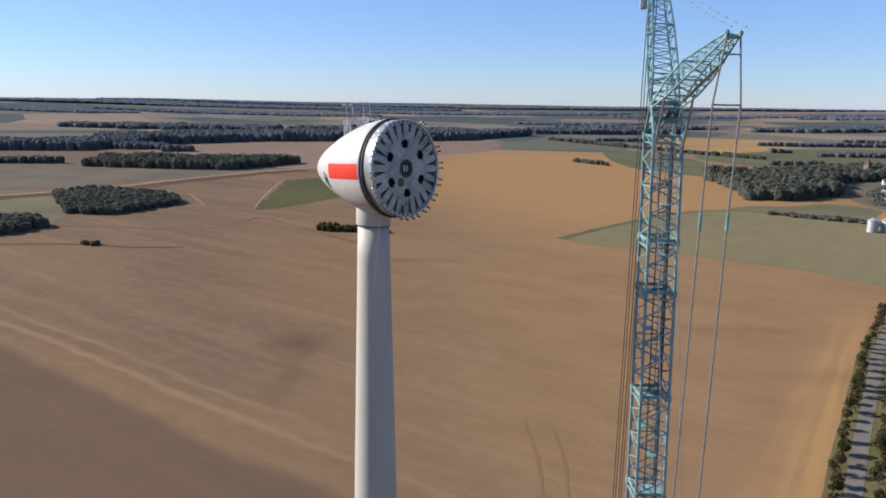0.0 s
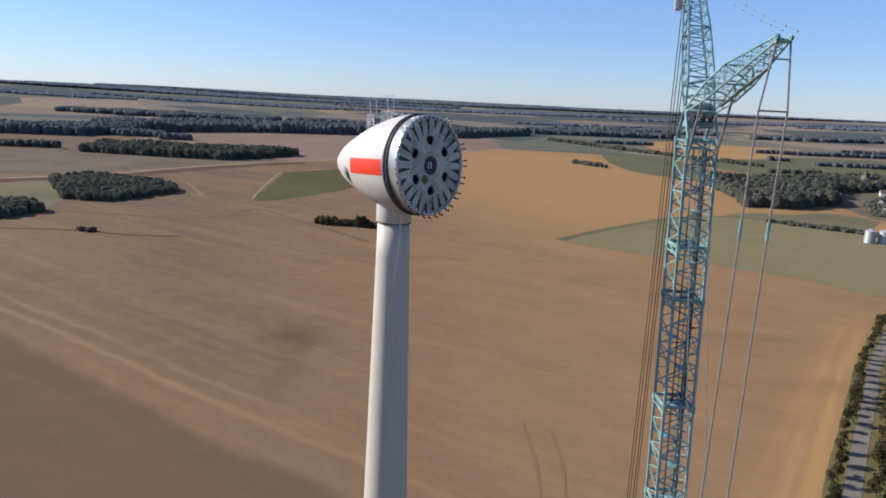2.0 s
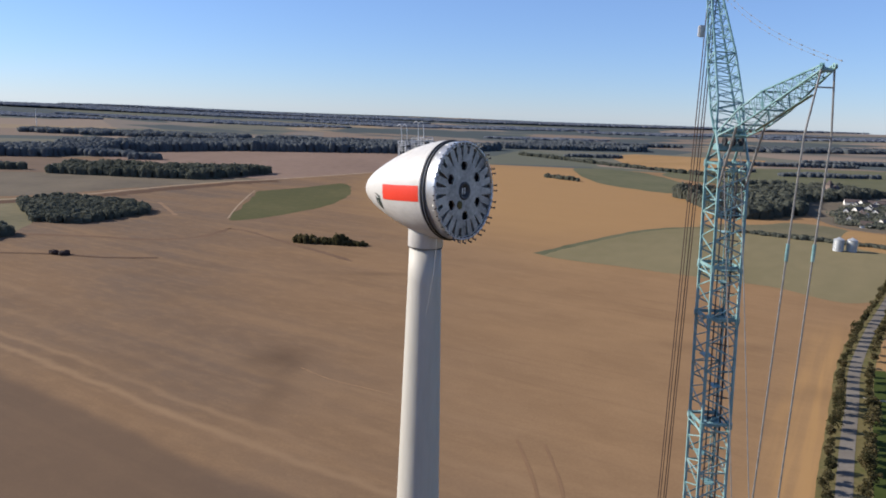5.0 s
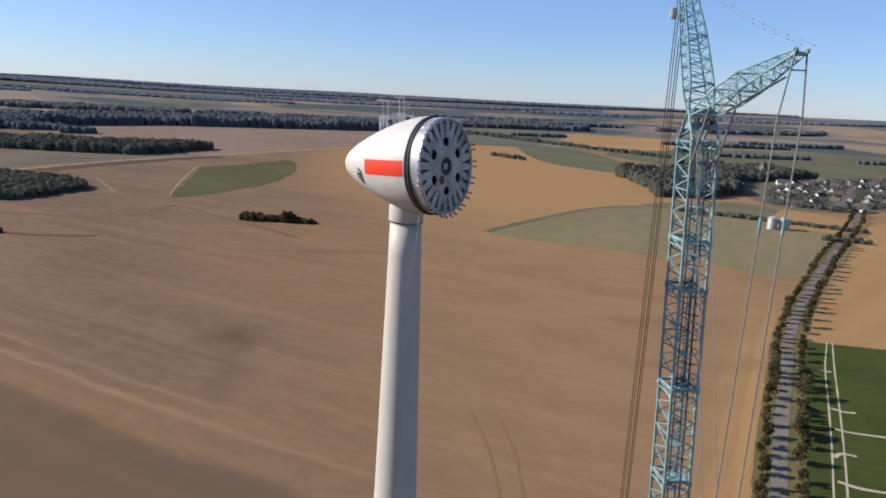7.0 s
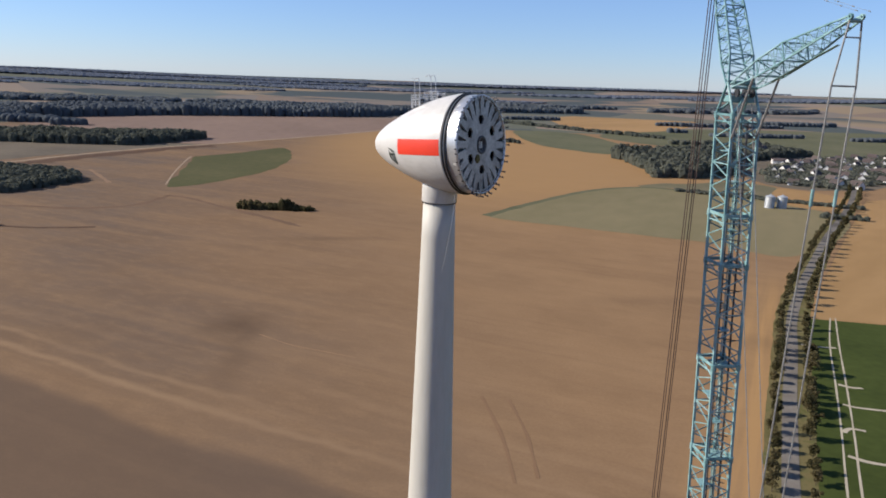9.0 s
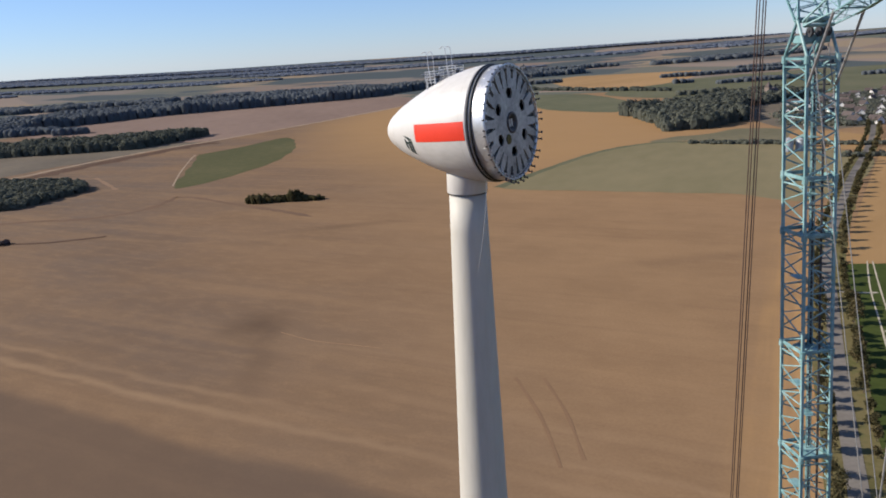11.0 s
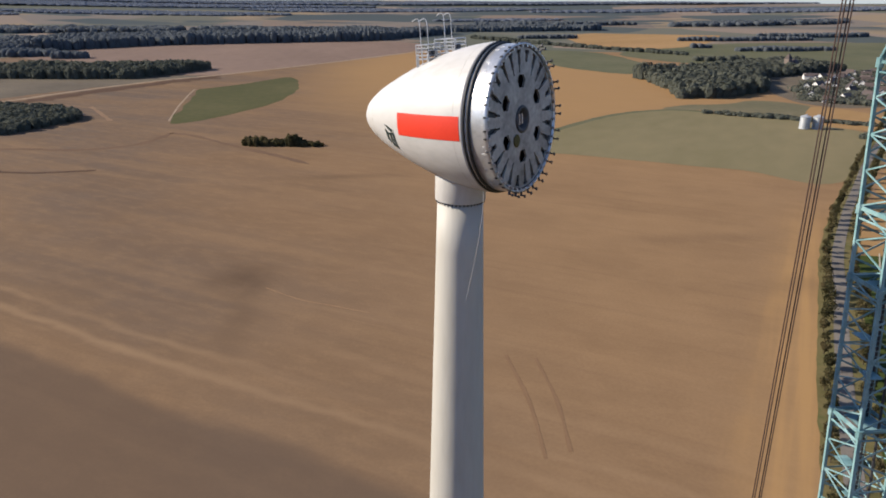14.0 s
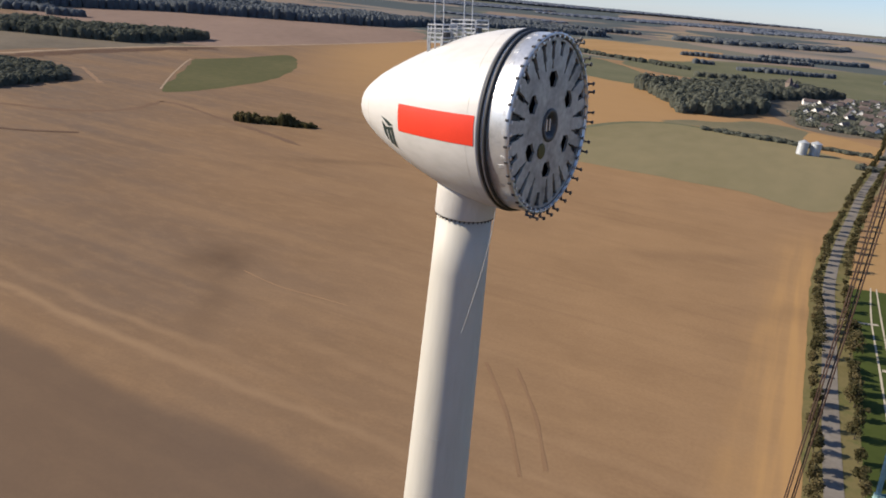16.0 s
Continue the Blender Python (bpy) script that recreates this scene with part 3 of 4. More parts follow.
def turbine():
    root = thing("wind_turbine", Matrix(), "unfinished white wind turbine with egg-shaped nacelle and no rotor", "wind turbine")
    bm = bmesh.new()
    profile = [(0.0, -0.1)]
    for i in range(25):
        z = 94.5 * i / 24
        r = 3.98 - z * 0.0236
        profile += [(r, z)]
    profile += [(0, 94.5)]
    lathe(bm, profile, 96)
    tower = part("tower", bm, "concrete", root, "tapered pale grey concrete tower", True)
    for z in (22, 42, 61, 78.5):
        bm = bmesh.new()
        r = 3.98 - z * 0.0236
        lathe(bm, [(r - 0.02, z - 0.035), (r + 0.006, z - 0.03), (r + 0.006, z + 0.03), (r - 0.02, z + 0.035)], 64)
        part("joint_ring", bm, "concrete", tower, "", True)
    bm = bmesh.new()
    lathe(bm, [(1.75, 94.42), (1.9, 94.42), (1.93, 94.5), (1.9, 96.0), (1.95, 97.6), (0, 97.6)], 64)
    part("yaw_collar", bm, "white", root, "white yaw collar under the nacelle", True)
    bm = bmesh.new()
    for k in range(40):
        a = 2 * math.pi * k / 40
        tube(bm, (1.83 * math.cos(a), 1.83 * math.sin(a), 94.26), (1.83 * math.cos(a), 1.83 * math.sin(a), 94.45), 0.045)
    tagged(part("flange_bolts", bm, "bracket", root, "dark ring of flange bolts"), kind="stuff")

    head = new("nacelle")
    head.matrix_world = HEAD
    bm = bmesh.new()
    lathe(bm, PROFILE + [(5.1, 3.36), (4.6, 3.36), (4.6, 3.2), (0, 3.2)], 128)
    me = mesh_of("nacelle", bm, "white", True)
    bpy.data.objects.remove(head)
    head = new("nacelle", me)
    head.matrix_world = HEAD
    head.parent = root
    tagged(head, "white egg-shaped nacelle shell with faint grime")
    bm = bmesh.new()
    decal(bm, ((-2.98, -0.84), (3.12, -0.8), (3.12, 0.8), (-2.98, 0.76)), 24)
    part("warning_stripe", bm, "red", head, "bright red painted stripe")
    for c in (((-4.85, -0.2), (-4.05, -0.72), (-3.55, -0.62), (-4.2, -0.35)), ((-4.78, -0.5), (-4.45, -0.72), (-4.35, -1.7), (-4.68, -1.35)), ((-4.25, -0.95), (-3.95, -0.95), (-3.9, -1.9), (-4.2, -1.8)), ((-3.85, -0.85), (-3.6, -0.75), (-3.55, -2.0), (-3.8, -1.95)), ((-4.4, -0.8), (-3.6, -0.72), (-3.6, -0.95), (-4.4, -0.98))):
        bm = bmesh.new()
        decal(bm, c, 6)
        part("emblem_mark", bm, "logo", head, "dark abstract emblem stroke")
    # seams of the shell
    for s in (-6.6, 2.6):
        bm = bmesh.new()
        r = shell(s)
        lathe(bm, [(r - 0.01, s - 0.02), (r + 0.006, s - 0.012), (r + 0.006, s + 0.012), (r - 0.01, s + 0.02)], 96)
        part("shell_seam", bm, "concrete", head, "", True)
    bm = bmesh.new()
    lathe(bm, [(4.7, 3.34), (5.22, 3.34), (5.25, 3.37), (5.25, 3.46), (5.22, 3.5), (4.7, 3.5)], 128)
    part("seal_ring", bm, "rubber", head, "black rubber seal ring", True)
    bm = bmesh.new()
    lathe(bm, [(4.7, 3.5), (5.13, 3.5), (5.13, 3.66), (4.7, 3.66)], 128)
    part("spacer_ring", bm, "white", head, "", True)
    bm = bmesh.new()
    lathe(bm, [(4.7, 3.64), (5.16, 3.64), (5.18, 3.67), (5.18, 3.76), (5.15, 3.8), (4.7, 3.8)], 128)
    part("seal_ring", bm, "rubber", head, "black rubber seal ring", True)
    gen = bmesh.new()
    lathe(gen, [(4.6, 3.5), (5.2, 3.54), (5.24, 3.6), (5.24, 4.62), (5.28, 4.68), (5.28, 4.86), (5.24, 4.9), (5.12, 4.9), (5.1, 4.5), (4.8, 4.45)], 144)
    drum = part("generator_ring", gen, "steel", head, "shiny steel generator ring", True)
    drum.data.materials[0] = MAT["steel"]
    # near-black disc stands in for the shade behind the plate's openings
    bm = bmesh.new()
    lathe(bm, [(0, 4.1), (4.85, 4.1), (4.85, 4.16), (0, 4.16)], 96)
    part("cavity_back", bm, "dark", head, "near-black backing standing in for shade behind the openings")
    bm = bmesh.new()
    lathe(bm, [(3.35, 4.4), (5.0, 4.4), (5.0, 4.5), (3.35, 4.5)], 96)
    part("slot_floor", bm, "slot", head, "grey recessed floor of the slots")
    bm = bmesh.new()
    face_plate(bm)
    part("face_plate", bm, "cast", head, "grey cast generator plate with radial slots")
    bm = bmesh.new()
    lathe(bm, [(4.99, 4.45), (5.1, 4.45), (5.1, 4.76), (4.99, 4.76)], 128)
    part("inner_rim", bm, "bracket", head, "", True)
    bm = bmesh.new()
    lathe(bm, [(0.0, 4.6), (0.55, 4.6), (0.6, 4.72), (0.78, 4.86), (0.98, 4.86), (1.02, 4.6)], 64)
    hub = part("hub_ring", bm, "bracket", head, "dark hub ring in the centre", True)
    for x in (-0.2, 0.2):
        bm = bmesh.new()
        box(bm, (x, 0.0, 4.66), (0.13, 0.72, 0.1))
        bmesh.ops.bevel(bm, geom=bm.edges[:], offset=0.02, segments=1, affect="EDGES")
        part("hub_bar", bm, "steel", hub, "pale bar in the hub opening")
    bm = bmesh.new()
    lathe(bm, [(0, 4.78), (0.42, 4.78), (0.46, 4.84), (0.4, 4.88), (0, 4.88)], 32)
    bmesh.ops.translate(bm, verts=bm.verts, vec=(-0.95, -1.42, 0))
    part("inspection_cover", bm, "verge", head, "round yellowish inspection cover", True)
    # hooked clamps round the rim
    bm = bmesh.new()
    box(bm, (0, 5.36, 4.86), (0.12, 0.36, 0.14))
    box(bm, (0, 5.52, 4.98), (0.1, 0.1, 0.36))
    box(bm, (0, 5.56, 5.14), (0.2, 0.2, 0.1))
    bmesh.ops.bevel(bm, geom=bm.edges[:], offset=0.015, segments=1, affect="EDGES")
    clamp = mesh_of("rim_clamp", bm, "bracket")
    for k in range(19):
        ob = new("rim_clamp", clamp)
        ob.parent = head
        ob.matrix_basis = pose(0, 0, 0, 0, 0, 10 * k - 205 + 4 * math.sin(3.1 * k))
    bm = bmesh.new()
    box(bm, (0, 5.05, 4.93), (0.2, 0.16, 0.1))
    bmesh.ops.bevel(bm, geom=bm.edges[:], offset=0.02, segments=1, affect="EDGES")
    lug = mesh_of("lug", bm, "steel")
    for k in range(48):
        ob = new("lug", lug)
        ob.parent = head
        ob.matrix_basis = pose(0, 0, 0, 0, 0, 7.5 * k)
    # small plates on the side of the ring
    bm = bmesh.new()
    box(bm, (0, 5.22, 4.3), (0.26, 0.06, 0.3))
    bmesh.ops.bevel(bm, geom=bm.edges[:], offset=0.015, segments=1, affect="EDGES")
    lid = mesh_of("ring_plate", bm, "galv")
    for k in range(32):
        ob = new("ring_plate", lid)
        ob.parent = head
        ob.matrix_basis = pose(0, 0, 0.35 * math.sin(5.7 * k), 0, 0, 11.25 * k + 3 * math.sin(2.3 * k))
    bm = bmesh.new()
    box(bm, (0, 5.27, 4.78), (0.14, 0.16, 0.2))
    bmesh.ops.bevel(bm, geom=bm.edges[:], offset=0.02, segments=1, affect="EDGES")
    stud = mesh_of("edge_stud", bm, "bracket")
    for k in range(44):
        ob = new("edge_stud", stud)
        ob.parent = head
        ob.matrix_basis = pose(0, 0, 0, 0, 0, 8.18 * k + 1.5 * math.sin(4.1 * k))

    # the generator is slightly smaller than the shell and stands proud of it
    for o in head.children:
        if o.name.split(".")[0] in ("generator_ring", "cavity_back", "slot_floor", "face_plate", "inner_rim", "hub_ring", "inspection_cover", "rim_clamp", "lug", "ring_plate", "edge_stud"):
            o.matrix_basis = Matrix.Translation((0, 0, 0.22)) @ Matrix.Diagonal((0.965, 0.965, 1, 1)) @ o.matrix_basis

    # railed service platforms with lightning hoops on the back of the nacelle
    def railing(cx, s0, s1, hoop):
        base = bmesh.new()
        y0 = math.sqrt(max(0.1, shell((s0 + s1) / 2) ** 2 - cx * cx)) - 0.05
        box(base, (cx, y0 + 0.2, (s0 + s1) / 2), (1.5, 0.07, s1 - s0))
        for k in range(4):
            box(base, (cx - 0.7 + 1.4 * (k % 2), y0 + 0.1, s0 + 0.1 + (s1 - s0 - 0.2) * (k // 2)), (0.1, 0.9, 0.1))
        deck = part("service_platform", base, "galv", head, "railed galvanised service platform")
        for x in (cx - 0.75, cx + 0.75):
            for s in (s0, (s0 + s1) / 2, s1):
                b2 = bmesh.new()
                tube(b2, (x, y0 - 0.7, s), (x, y0 + 1.2, s), 0.04)
                part("post", b2, "galv", deck)
            for h in (0.45, 0.7, 0.95, 1.18):
                b2 = bmesh.new()
                tube(b2, (x, y0 + h, s0), (x, y0 + h, s1), 0.04)
                part("rail", b2, "galv", deck)
        for s in (s0, s1):
            for h in (0.45, 0.8, 1.18):
                b2 = bmesh.new()
                tube(b2, (cx - 0.75, y0 + h, s), (cx + 0.75, y0 + h, s), 0.04)
                part("rail", b2, "galv", deck)
        for x in (cx - 0.45, cx + 0.45):
            b2 = bmesh.new()
            line = spline([(x, y0 + 0.3, hoop), (x, y0 + 1.8, hoop), (x, y0 + 2.75, hoop - 0.05), (x, y0 + 2.95, hoop - 0.3), (x, y0 + 2.8, hoop - 0.65)], 4)
            for p, q in zip(line, line[1:]):
                tube(b2, p, q, 0.035)
            part("lightning_hoop", b2, "galv", deck, "thin bent metal hoop")
        b2 = bmesh.new()
        box(b2, (cx, y0 + 0.6, s1 - 0.3), (0.5, 0.5, 0.4))
        bmesh.ops.bevel(b2, geom=b2.edges[:], offset=0.04, segments=1, affect="EDGES")
        part("instrument_box", b2, "bracket", deck, "dark instrument box")

    railing(-0.85, -2.55, -1.5, -2.3)
    railing(0.75, -2.0, -0.3, -1.3)
    bm = bmesh.new()
    y0 = shell(-3.0)
    tube(bm, (-1.2, y0 - 0.6, -2.75), (-1.2, y0 + 1.3, -2.6), 0.045)
    part("mast_post", bm, "galv", head, "thin support post")
    bm = bmesh.new()
    line = spline([(-2.6, -4.35, 3.3), (-2.5, -6.5, 3.0), (-2.2, -9.5, 2.2), (-1.8, -13.5, 0.9)], 6)
    for p, q in zip(line, line[1:]):
        tube(bm, p, q, 0.03)
    part("tag_line", bm, "galv", head, "thin pale rope hanging under the nacelle")


turbine()

# ---- lattice crane ----


def bar(name, a, b, r, parent, mat="teal", normal=None, deep=1.5):
    """A round bar, or a rectangular one that lies flat in the face with that normal."""
    bm = bmesh.new()
    if normal is None:
        tube(bm, a, b, r, 6 if r < 0.12 else 8)
    else:
        a, b = Vector(a), Vector(b)
        d = (b - a).normalized()
        s = d.cross(normal).normalized()
        n = s.cross(d)
        m = Matrix((s, n, d)).transposed().to_4x4()
        m.translation = (a + b) / 2
        box(bm, (0, 0, 0), (2 * r, deep * r, (b - a).length), m)
    return part(name, bm, mat, parent)


def lattice(section, corners, chord=0.15, brace=0.07, bays=4):
    """A boxed truss: corners is a list of stations, each with four points; chords and zig-zag braces as single tubes."""
    for k in range(4):
        for a, b in zip(corners, corners[1:]):
            out = (a[k] - a[(k + 1) % 4]).normalized() if k % 2 else (a[k] - a[(k + 3) % 4]).normalized()
            bar("chord", a[k], b[k], chord, section, normal=out)
    for a, b in zip(corners, corners[1:]):
        for k in range(4):
            a0, a1, b0, b1 = (Vector(v) for v in (a[k], a[(k + 1) % 4], b[k], b[(k + 1) % 4]))
            face = (a1 - a0).cross(b0 - a0)
            flat, size = (0.35, brace * 1.4) if k % 2 == 0 else (1.5, brace)
            for i in range(bays):
                t0, t1 = i / bays, (i + 1) / bays
                p, q = a0.lerp(b0, t0), a1.lerp(b1, (t0 + t1) / 2)
                r = a0.lerp(b0, t1)
                bar("brace", p, q, size, section, normal=face, deep=flat)
                bar("brace", q, r, size, section, normal=face, deep=flat)
                if i % 2 == 0:
                    bar("brace", a0.lerp(b0, t0), a1.lerp(b1, t0), size * 0.9, section, normal=face, deep=flat)


def mast_axis(z):
    return Vector((28.3 + 0.008 * z, -19.2 + 0.112 * z, z))


def square(c, w, d):
    return [c + Vector(v) for v in ((-w / 2, -d / 2, 0), (w / 2, -d / 2, 0), (w / 2, d / 2, 0), (-w / 2, d / 2, 0))]


def crane():
    root = thing("lattice_crane", Matrix(), "tall teal lattice-boom crane with luffing jib", "crane")
    joints = [0.0, 10, 20, 30, 40, 49.5, 59.5, 69.5, 79.5, 90, 95, 105]
    for z0, z1 in zip(joints, joints[1:]):
        bm = bmesh.new()
        m = mast_axis(z1 - 0.15)
        c = square(m, 2.8, 3.1)
        lathe(bm, [(1.98, -0.1), (2.18, -0.1), (2.18, 0.1), (1.98, 0.1), (1.98, -0.1)], 4)
        bmesh.ops.transform(bm, matrix=Matrix.Translation(m) @ Matrix.Diagonal((0.95, 1.05, 1, 1)) @ pose(0, 0, 0, 0, 0, 45), verts=bm.verts)
        sec = part("mast_section", bm, "teal", root, "teal lattice mast section with pinned corner joints")
        for k, v in enumerate(c):
            bar("pin_joint", v - Vector((0, 0, 0.4)), v + Vector((0, 0, 0.25)), 0.25, sec)
            bar("cross_bar", v - Vector((0, 0, 0.7)), c[(k + 1) % 4] - Vector((0, 0, 0.7)), 0.08, sec)
        n = max(2, round((z1 - z0) / 2.6))
        lattice(sec, [square(mast_axis(z0), 2.8, 3.1), square(mast_axis(z1), 2.8, 3.1)], 0.125, 0.052, n)
        if z1 in (69.5, 79.5, 90, 95):
            bm = bmesh.new()
            m = mast_axis(z1 - 0.5)
            box(bm, (m.x + 0.5, m.y + 0.2, m.z), (1.9, 2.3, 0.08))
            part("rest_platform", bm, "teal", root, "small teal rest platform inside the mast")
        if z1 > 60:
            for zz, sx in ((z0 + 3.1, 0.55), (z0 + 6.2, -0.5)):
                if zz < z1 - 1:
                    bm = bmesh.new()
                    m = mast_axis(zz)
                    box(bm, (m.x + sx, m.y + 0.5, m.z), (1.0, 1.3, 0.06))
                    part("ladder_landing", bm, "teal", root, "small teal ladder landing")
    # ladder inside the mast
    bm = bmesh.new()
    a, b = mast_axis(0) + Vector((0.55, 0.6, 0)), mast_axis(105) + Vector((0.55, 0.6, 0))
    tube(bm, a, b, 0.05)
    tube(bm, a + Vector((0.45, 0, 0)), b + Vector((0.45, 0, 0)), 0.05)
    for i in range(260):
        p = a.lerp(b, i / 260)
        tube(bm, p, p + Vector((0.45, 0, 0)), 0.025, 4)
    part("ladder", bm, "teal", root, "teal ladder inside the mast")
    # added dark tubes and cross pieces stand in for shade inside the mast
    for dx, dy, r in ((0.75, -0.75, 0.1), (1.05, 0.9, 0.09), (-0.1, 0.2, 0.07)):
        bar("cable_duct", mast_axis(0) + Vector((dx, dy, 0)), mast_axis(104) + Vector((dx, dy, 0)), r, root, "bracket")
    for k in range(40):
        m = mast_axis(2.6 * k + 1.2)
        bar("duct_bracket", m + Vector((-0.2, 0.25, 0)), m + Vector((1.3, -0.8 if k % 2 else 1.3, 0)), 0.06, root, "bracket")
    top = mast_axis(105)
    pl, pr = Vector((27.7, -7.4, 108.0)), Vector((30.5, -7.4, 108.0))
    c = square(top, 2.8, 3.1)
    bm = bmesh.new()
    tube(bm, pl, pr, 0.2, 10)
    headp = part("mast_head", bm, "teal", root, "pivot head joining mast, jib and strut")
    for a, b in ((c[0], pl), (c[3], pl), (c[1], pr), (c[2], pr), (c[0], pr), (c[3], pr)):
        bar("head_strut", a, b, 0.13, headp)
    bm = bmesh.new()
    box(bm, (29.1, -7.4, 106.4), (2.5, 1.6, 0.7))
    bmesh.ops.bevel(bm, geom=bm.edges[:], offset=0.1, segments=1, affect="EDGES")
    part("sheave_box", bm, "teal", headp)
    for x in (28.3, 29.1, 29.9):
        bm = bmesh.new()
        lathe(bm, [(0.1, -0.08), (0.42, -0.1), (0.37, 0), (0.42, 0.1), (0.1, 0.08)], 20)
        bmesh.ops.transform(bm, matrix=pose(x, -8.3, 107.0, 0, 90, 0), verts=bm.verts)
        part("sheave", bm, "bracket", headp, "dark rope sheave")

    def truss(name, foot, tip, up, stations, label, brace, bays, chord):
        """stations: (share of the length, width, depth, lift)"""
        d = (Vector(tip) - Vector(foot))
        side = d.cross(Vector(up)).normalized()
        upv = side.cross(d).normalized()
        cs = []
        for t, w, h, lift in stations:
            m = Vector(foot) + d * t + upv * lift
            cs.append([m - side * w / 2 - upv * h / 2, m + side * w / 2 - upv * h / 2, m + side * w / 2 + upv * h / 2, m - side * w / 2 + upv * h / 2])
        bm = bmesh.new()
        tube(bm, cs[0][0], cs[0][1], 0.15)
        p = part(name, bm, "teal", root, label)
        bar("head_shaft", cs[-1][0], cs[-1][1], 0.18, p)
        for c4 in cs[1:-1]:
            for k in range(4):
                bar("frame_bar", c4[k], c4[(k + 1) % 4], 0.07, p)
            bar("frame_bar", c4[0], c4[2], 0.06, p)
        for a, b, n in zip(cs, cs[1:], bays):
            lattice(p, [a, b], chord, brace, n)
        return cs, p

    jib_foot, jib_tip = (29.0, -7.4, 108.0), (29.75, 2.4, 124.2)
    truss("jib", jib_foot, jib_tip, (0, -1, 0.3), ((0, 2.7, 0.5, 0), (0.14, 2.5, 1.7, 0.1), (0.44, 2.1, 1.8, 0.15), (0.98, 0.8, 0.7, 0.1)), "teal lattice jib rising from the mast head", 0.036, (2, 4, 7), 0.085)
    cs, strut = truss("back_strut", (28.8, -8.6, 107.7), (29.0, -22.75, 113.0), (0, 0.3, 1), ((0, 2.8, 0.4, 0), (0.28, 2.7, 1.5, 0.15), (0.52, 2.4, 1.65, 0.25), (0.99, 0.95, 0.35, 0.1)), "teal lattice back strut reaching off the mast head", 0.03, (2, 3, 6), 0.075)
    bm = bmesh.new()
    box(bm, (28.95, -17.0, 109.6), (0.34, 9.0, 0.04), None)
    bmesh.ops.rotate(bm, verts=bm.verts, cent=(28.95, -17.0, 109.6), matrix=Matrix.Rotation(radians(-19.5), 3, "X"))
    part("walkway", bm, "teal", strut, "narrow walkway along the strut")
    for x in (28.5, 29.5):
        bm = bmesh.new()
        lathe(bm, [(0.08, -0.08), (0.24, -0.1), (0.19, 0), (0.24, 0.1), (0.08, 0.08)], 20)
        bmesh.ops.transform(bm, matrix=pose(x, -22.75, 113.15, 0, 90, 0), verts=bm.verts)
        part("tip_sheave", bm, "teal", strut, "sheave at the strut tip")
    for x in (27.5, 30.1):
        bar("stay_pipe", (x, -12.2, 108.6), (x + 0.1, -9.5, 102.6), 0.11, root, "pendant")
    # pendants
    for x0, x1, x2, x3 in ((28.5, 27.95, 27.84, PEND_L), (29.5, 30.1, 29.98, PEND_R)):
        pts = [(x0, -22.75, 113.0), (x1, -22.55, 107.9), (x2, *PEND_MID), x3]
        for a, b in zip(pts, pts[1:]):
            bar("pendant", a, b, 0.075, root, "pendant")
        bm = bmesh.new()
        d = Vector(pts[2])
        tube(bm, d + Vector((0, 0, 0.7)), d - Vector((0, 0, 0.7)), 0.14, 8)
        part("pendant_joint", bm, "teal", root, "teal pendant link")
    bar("spreader", (27.95, -22.55, 107.9), (30.1, -22.55, 107.9), 0.07, root, "pendant")
    bar("spreader", (28.35, -22.7, 111.6), (29.66, -22.7, 111.6), 0.06, root, "pendant")
    # hoist ropes
    for dx, dy in ((0.05, 0), (0.42, 0.3), (0.85, 0.1), (1.2, 0.4)):
        bar("hoist_rope", (ROPE[0] + dx, ROPE[1] + dy, 0.0), (29.1 + dx * 0.8, 1.3, 123.9), 0.055, root, "rope")
    bar("winch_rope", (28.04, -41.2, 0.0), (27.63, -9.8, 106.0), 0.045, root, "pendant")
    bar("winch_rope", (30.46, -39.4, 0.0), (29.78, -8.7, 106.0), 0.045, root, "pendant")
    for dx in (-0.5, 0.6):
        a, b = Vector((29 + dx, -23.4, 113.5)), Vector((29.3 + dx * 0.5, 3.4, 124.6))
        bm = bmesh.new()
        for k in range(14):
            p, q = a.lerp(b, k / 14), a.lerp(b, (k + 1) / 14)
            p.z -= 1.2 * math.sin(math.pi * k / 14)
            q.z -= 1.2 * math.sin(math.pi * (k + 1) / 14)
            tube(bm, p, q, 0.012, 4)
            tube(bm, p, p.lerp(q, 0.1), 0.05, 6)
        part("luffing_rope", bm, "pendant", root, "thin rope with clips running to the jib")
    bm = bmesh.new()
    box(bm, (28.35, 0.2, 118.1), (0.7, 0.5, 1.2))
    bmesh.ops.bevel(bm, geom=bm.edges[:], offset=0.1, segments=2, affect="EDGES")
    part("rope_weight", bm, "galv", root, "pale overhaul weight hanging beside the jib")


PEND_MID = (-22.5, 98.9)
PEND_L, PEND_R = (27.9, -20.7, 0.0), (29.96, -21.5, 0.0)
ROPE = (28.5, -0.5)
crane()

# ---- trees ----


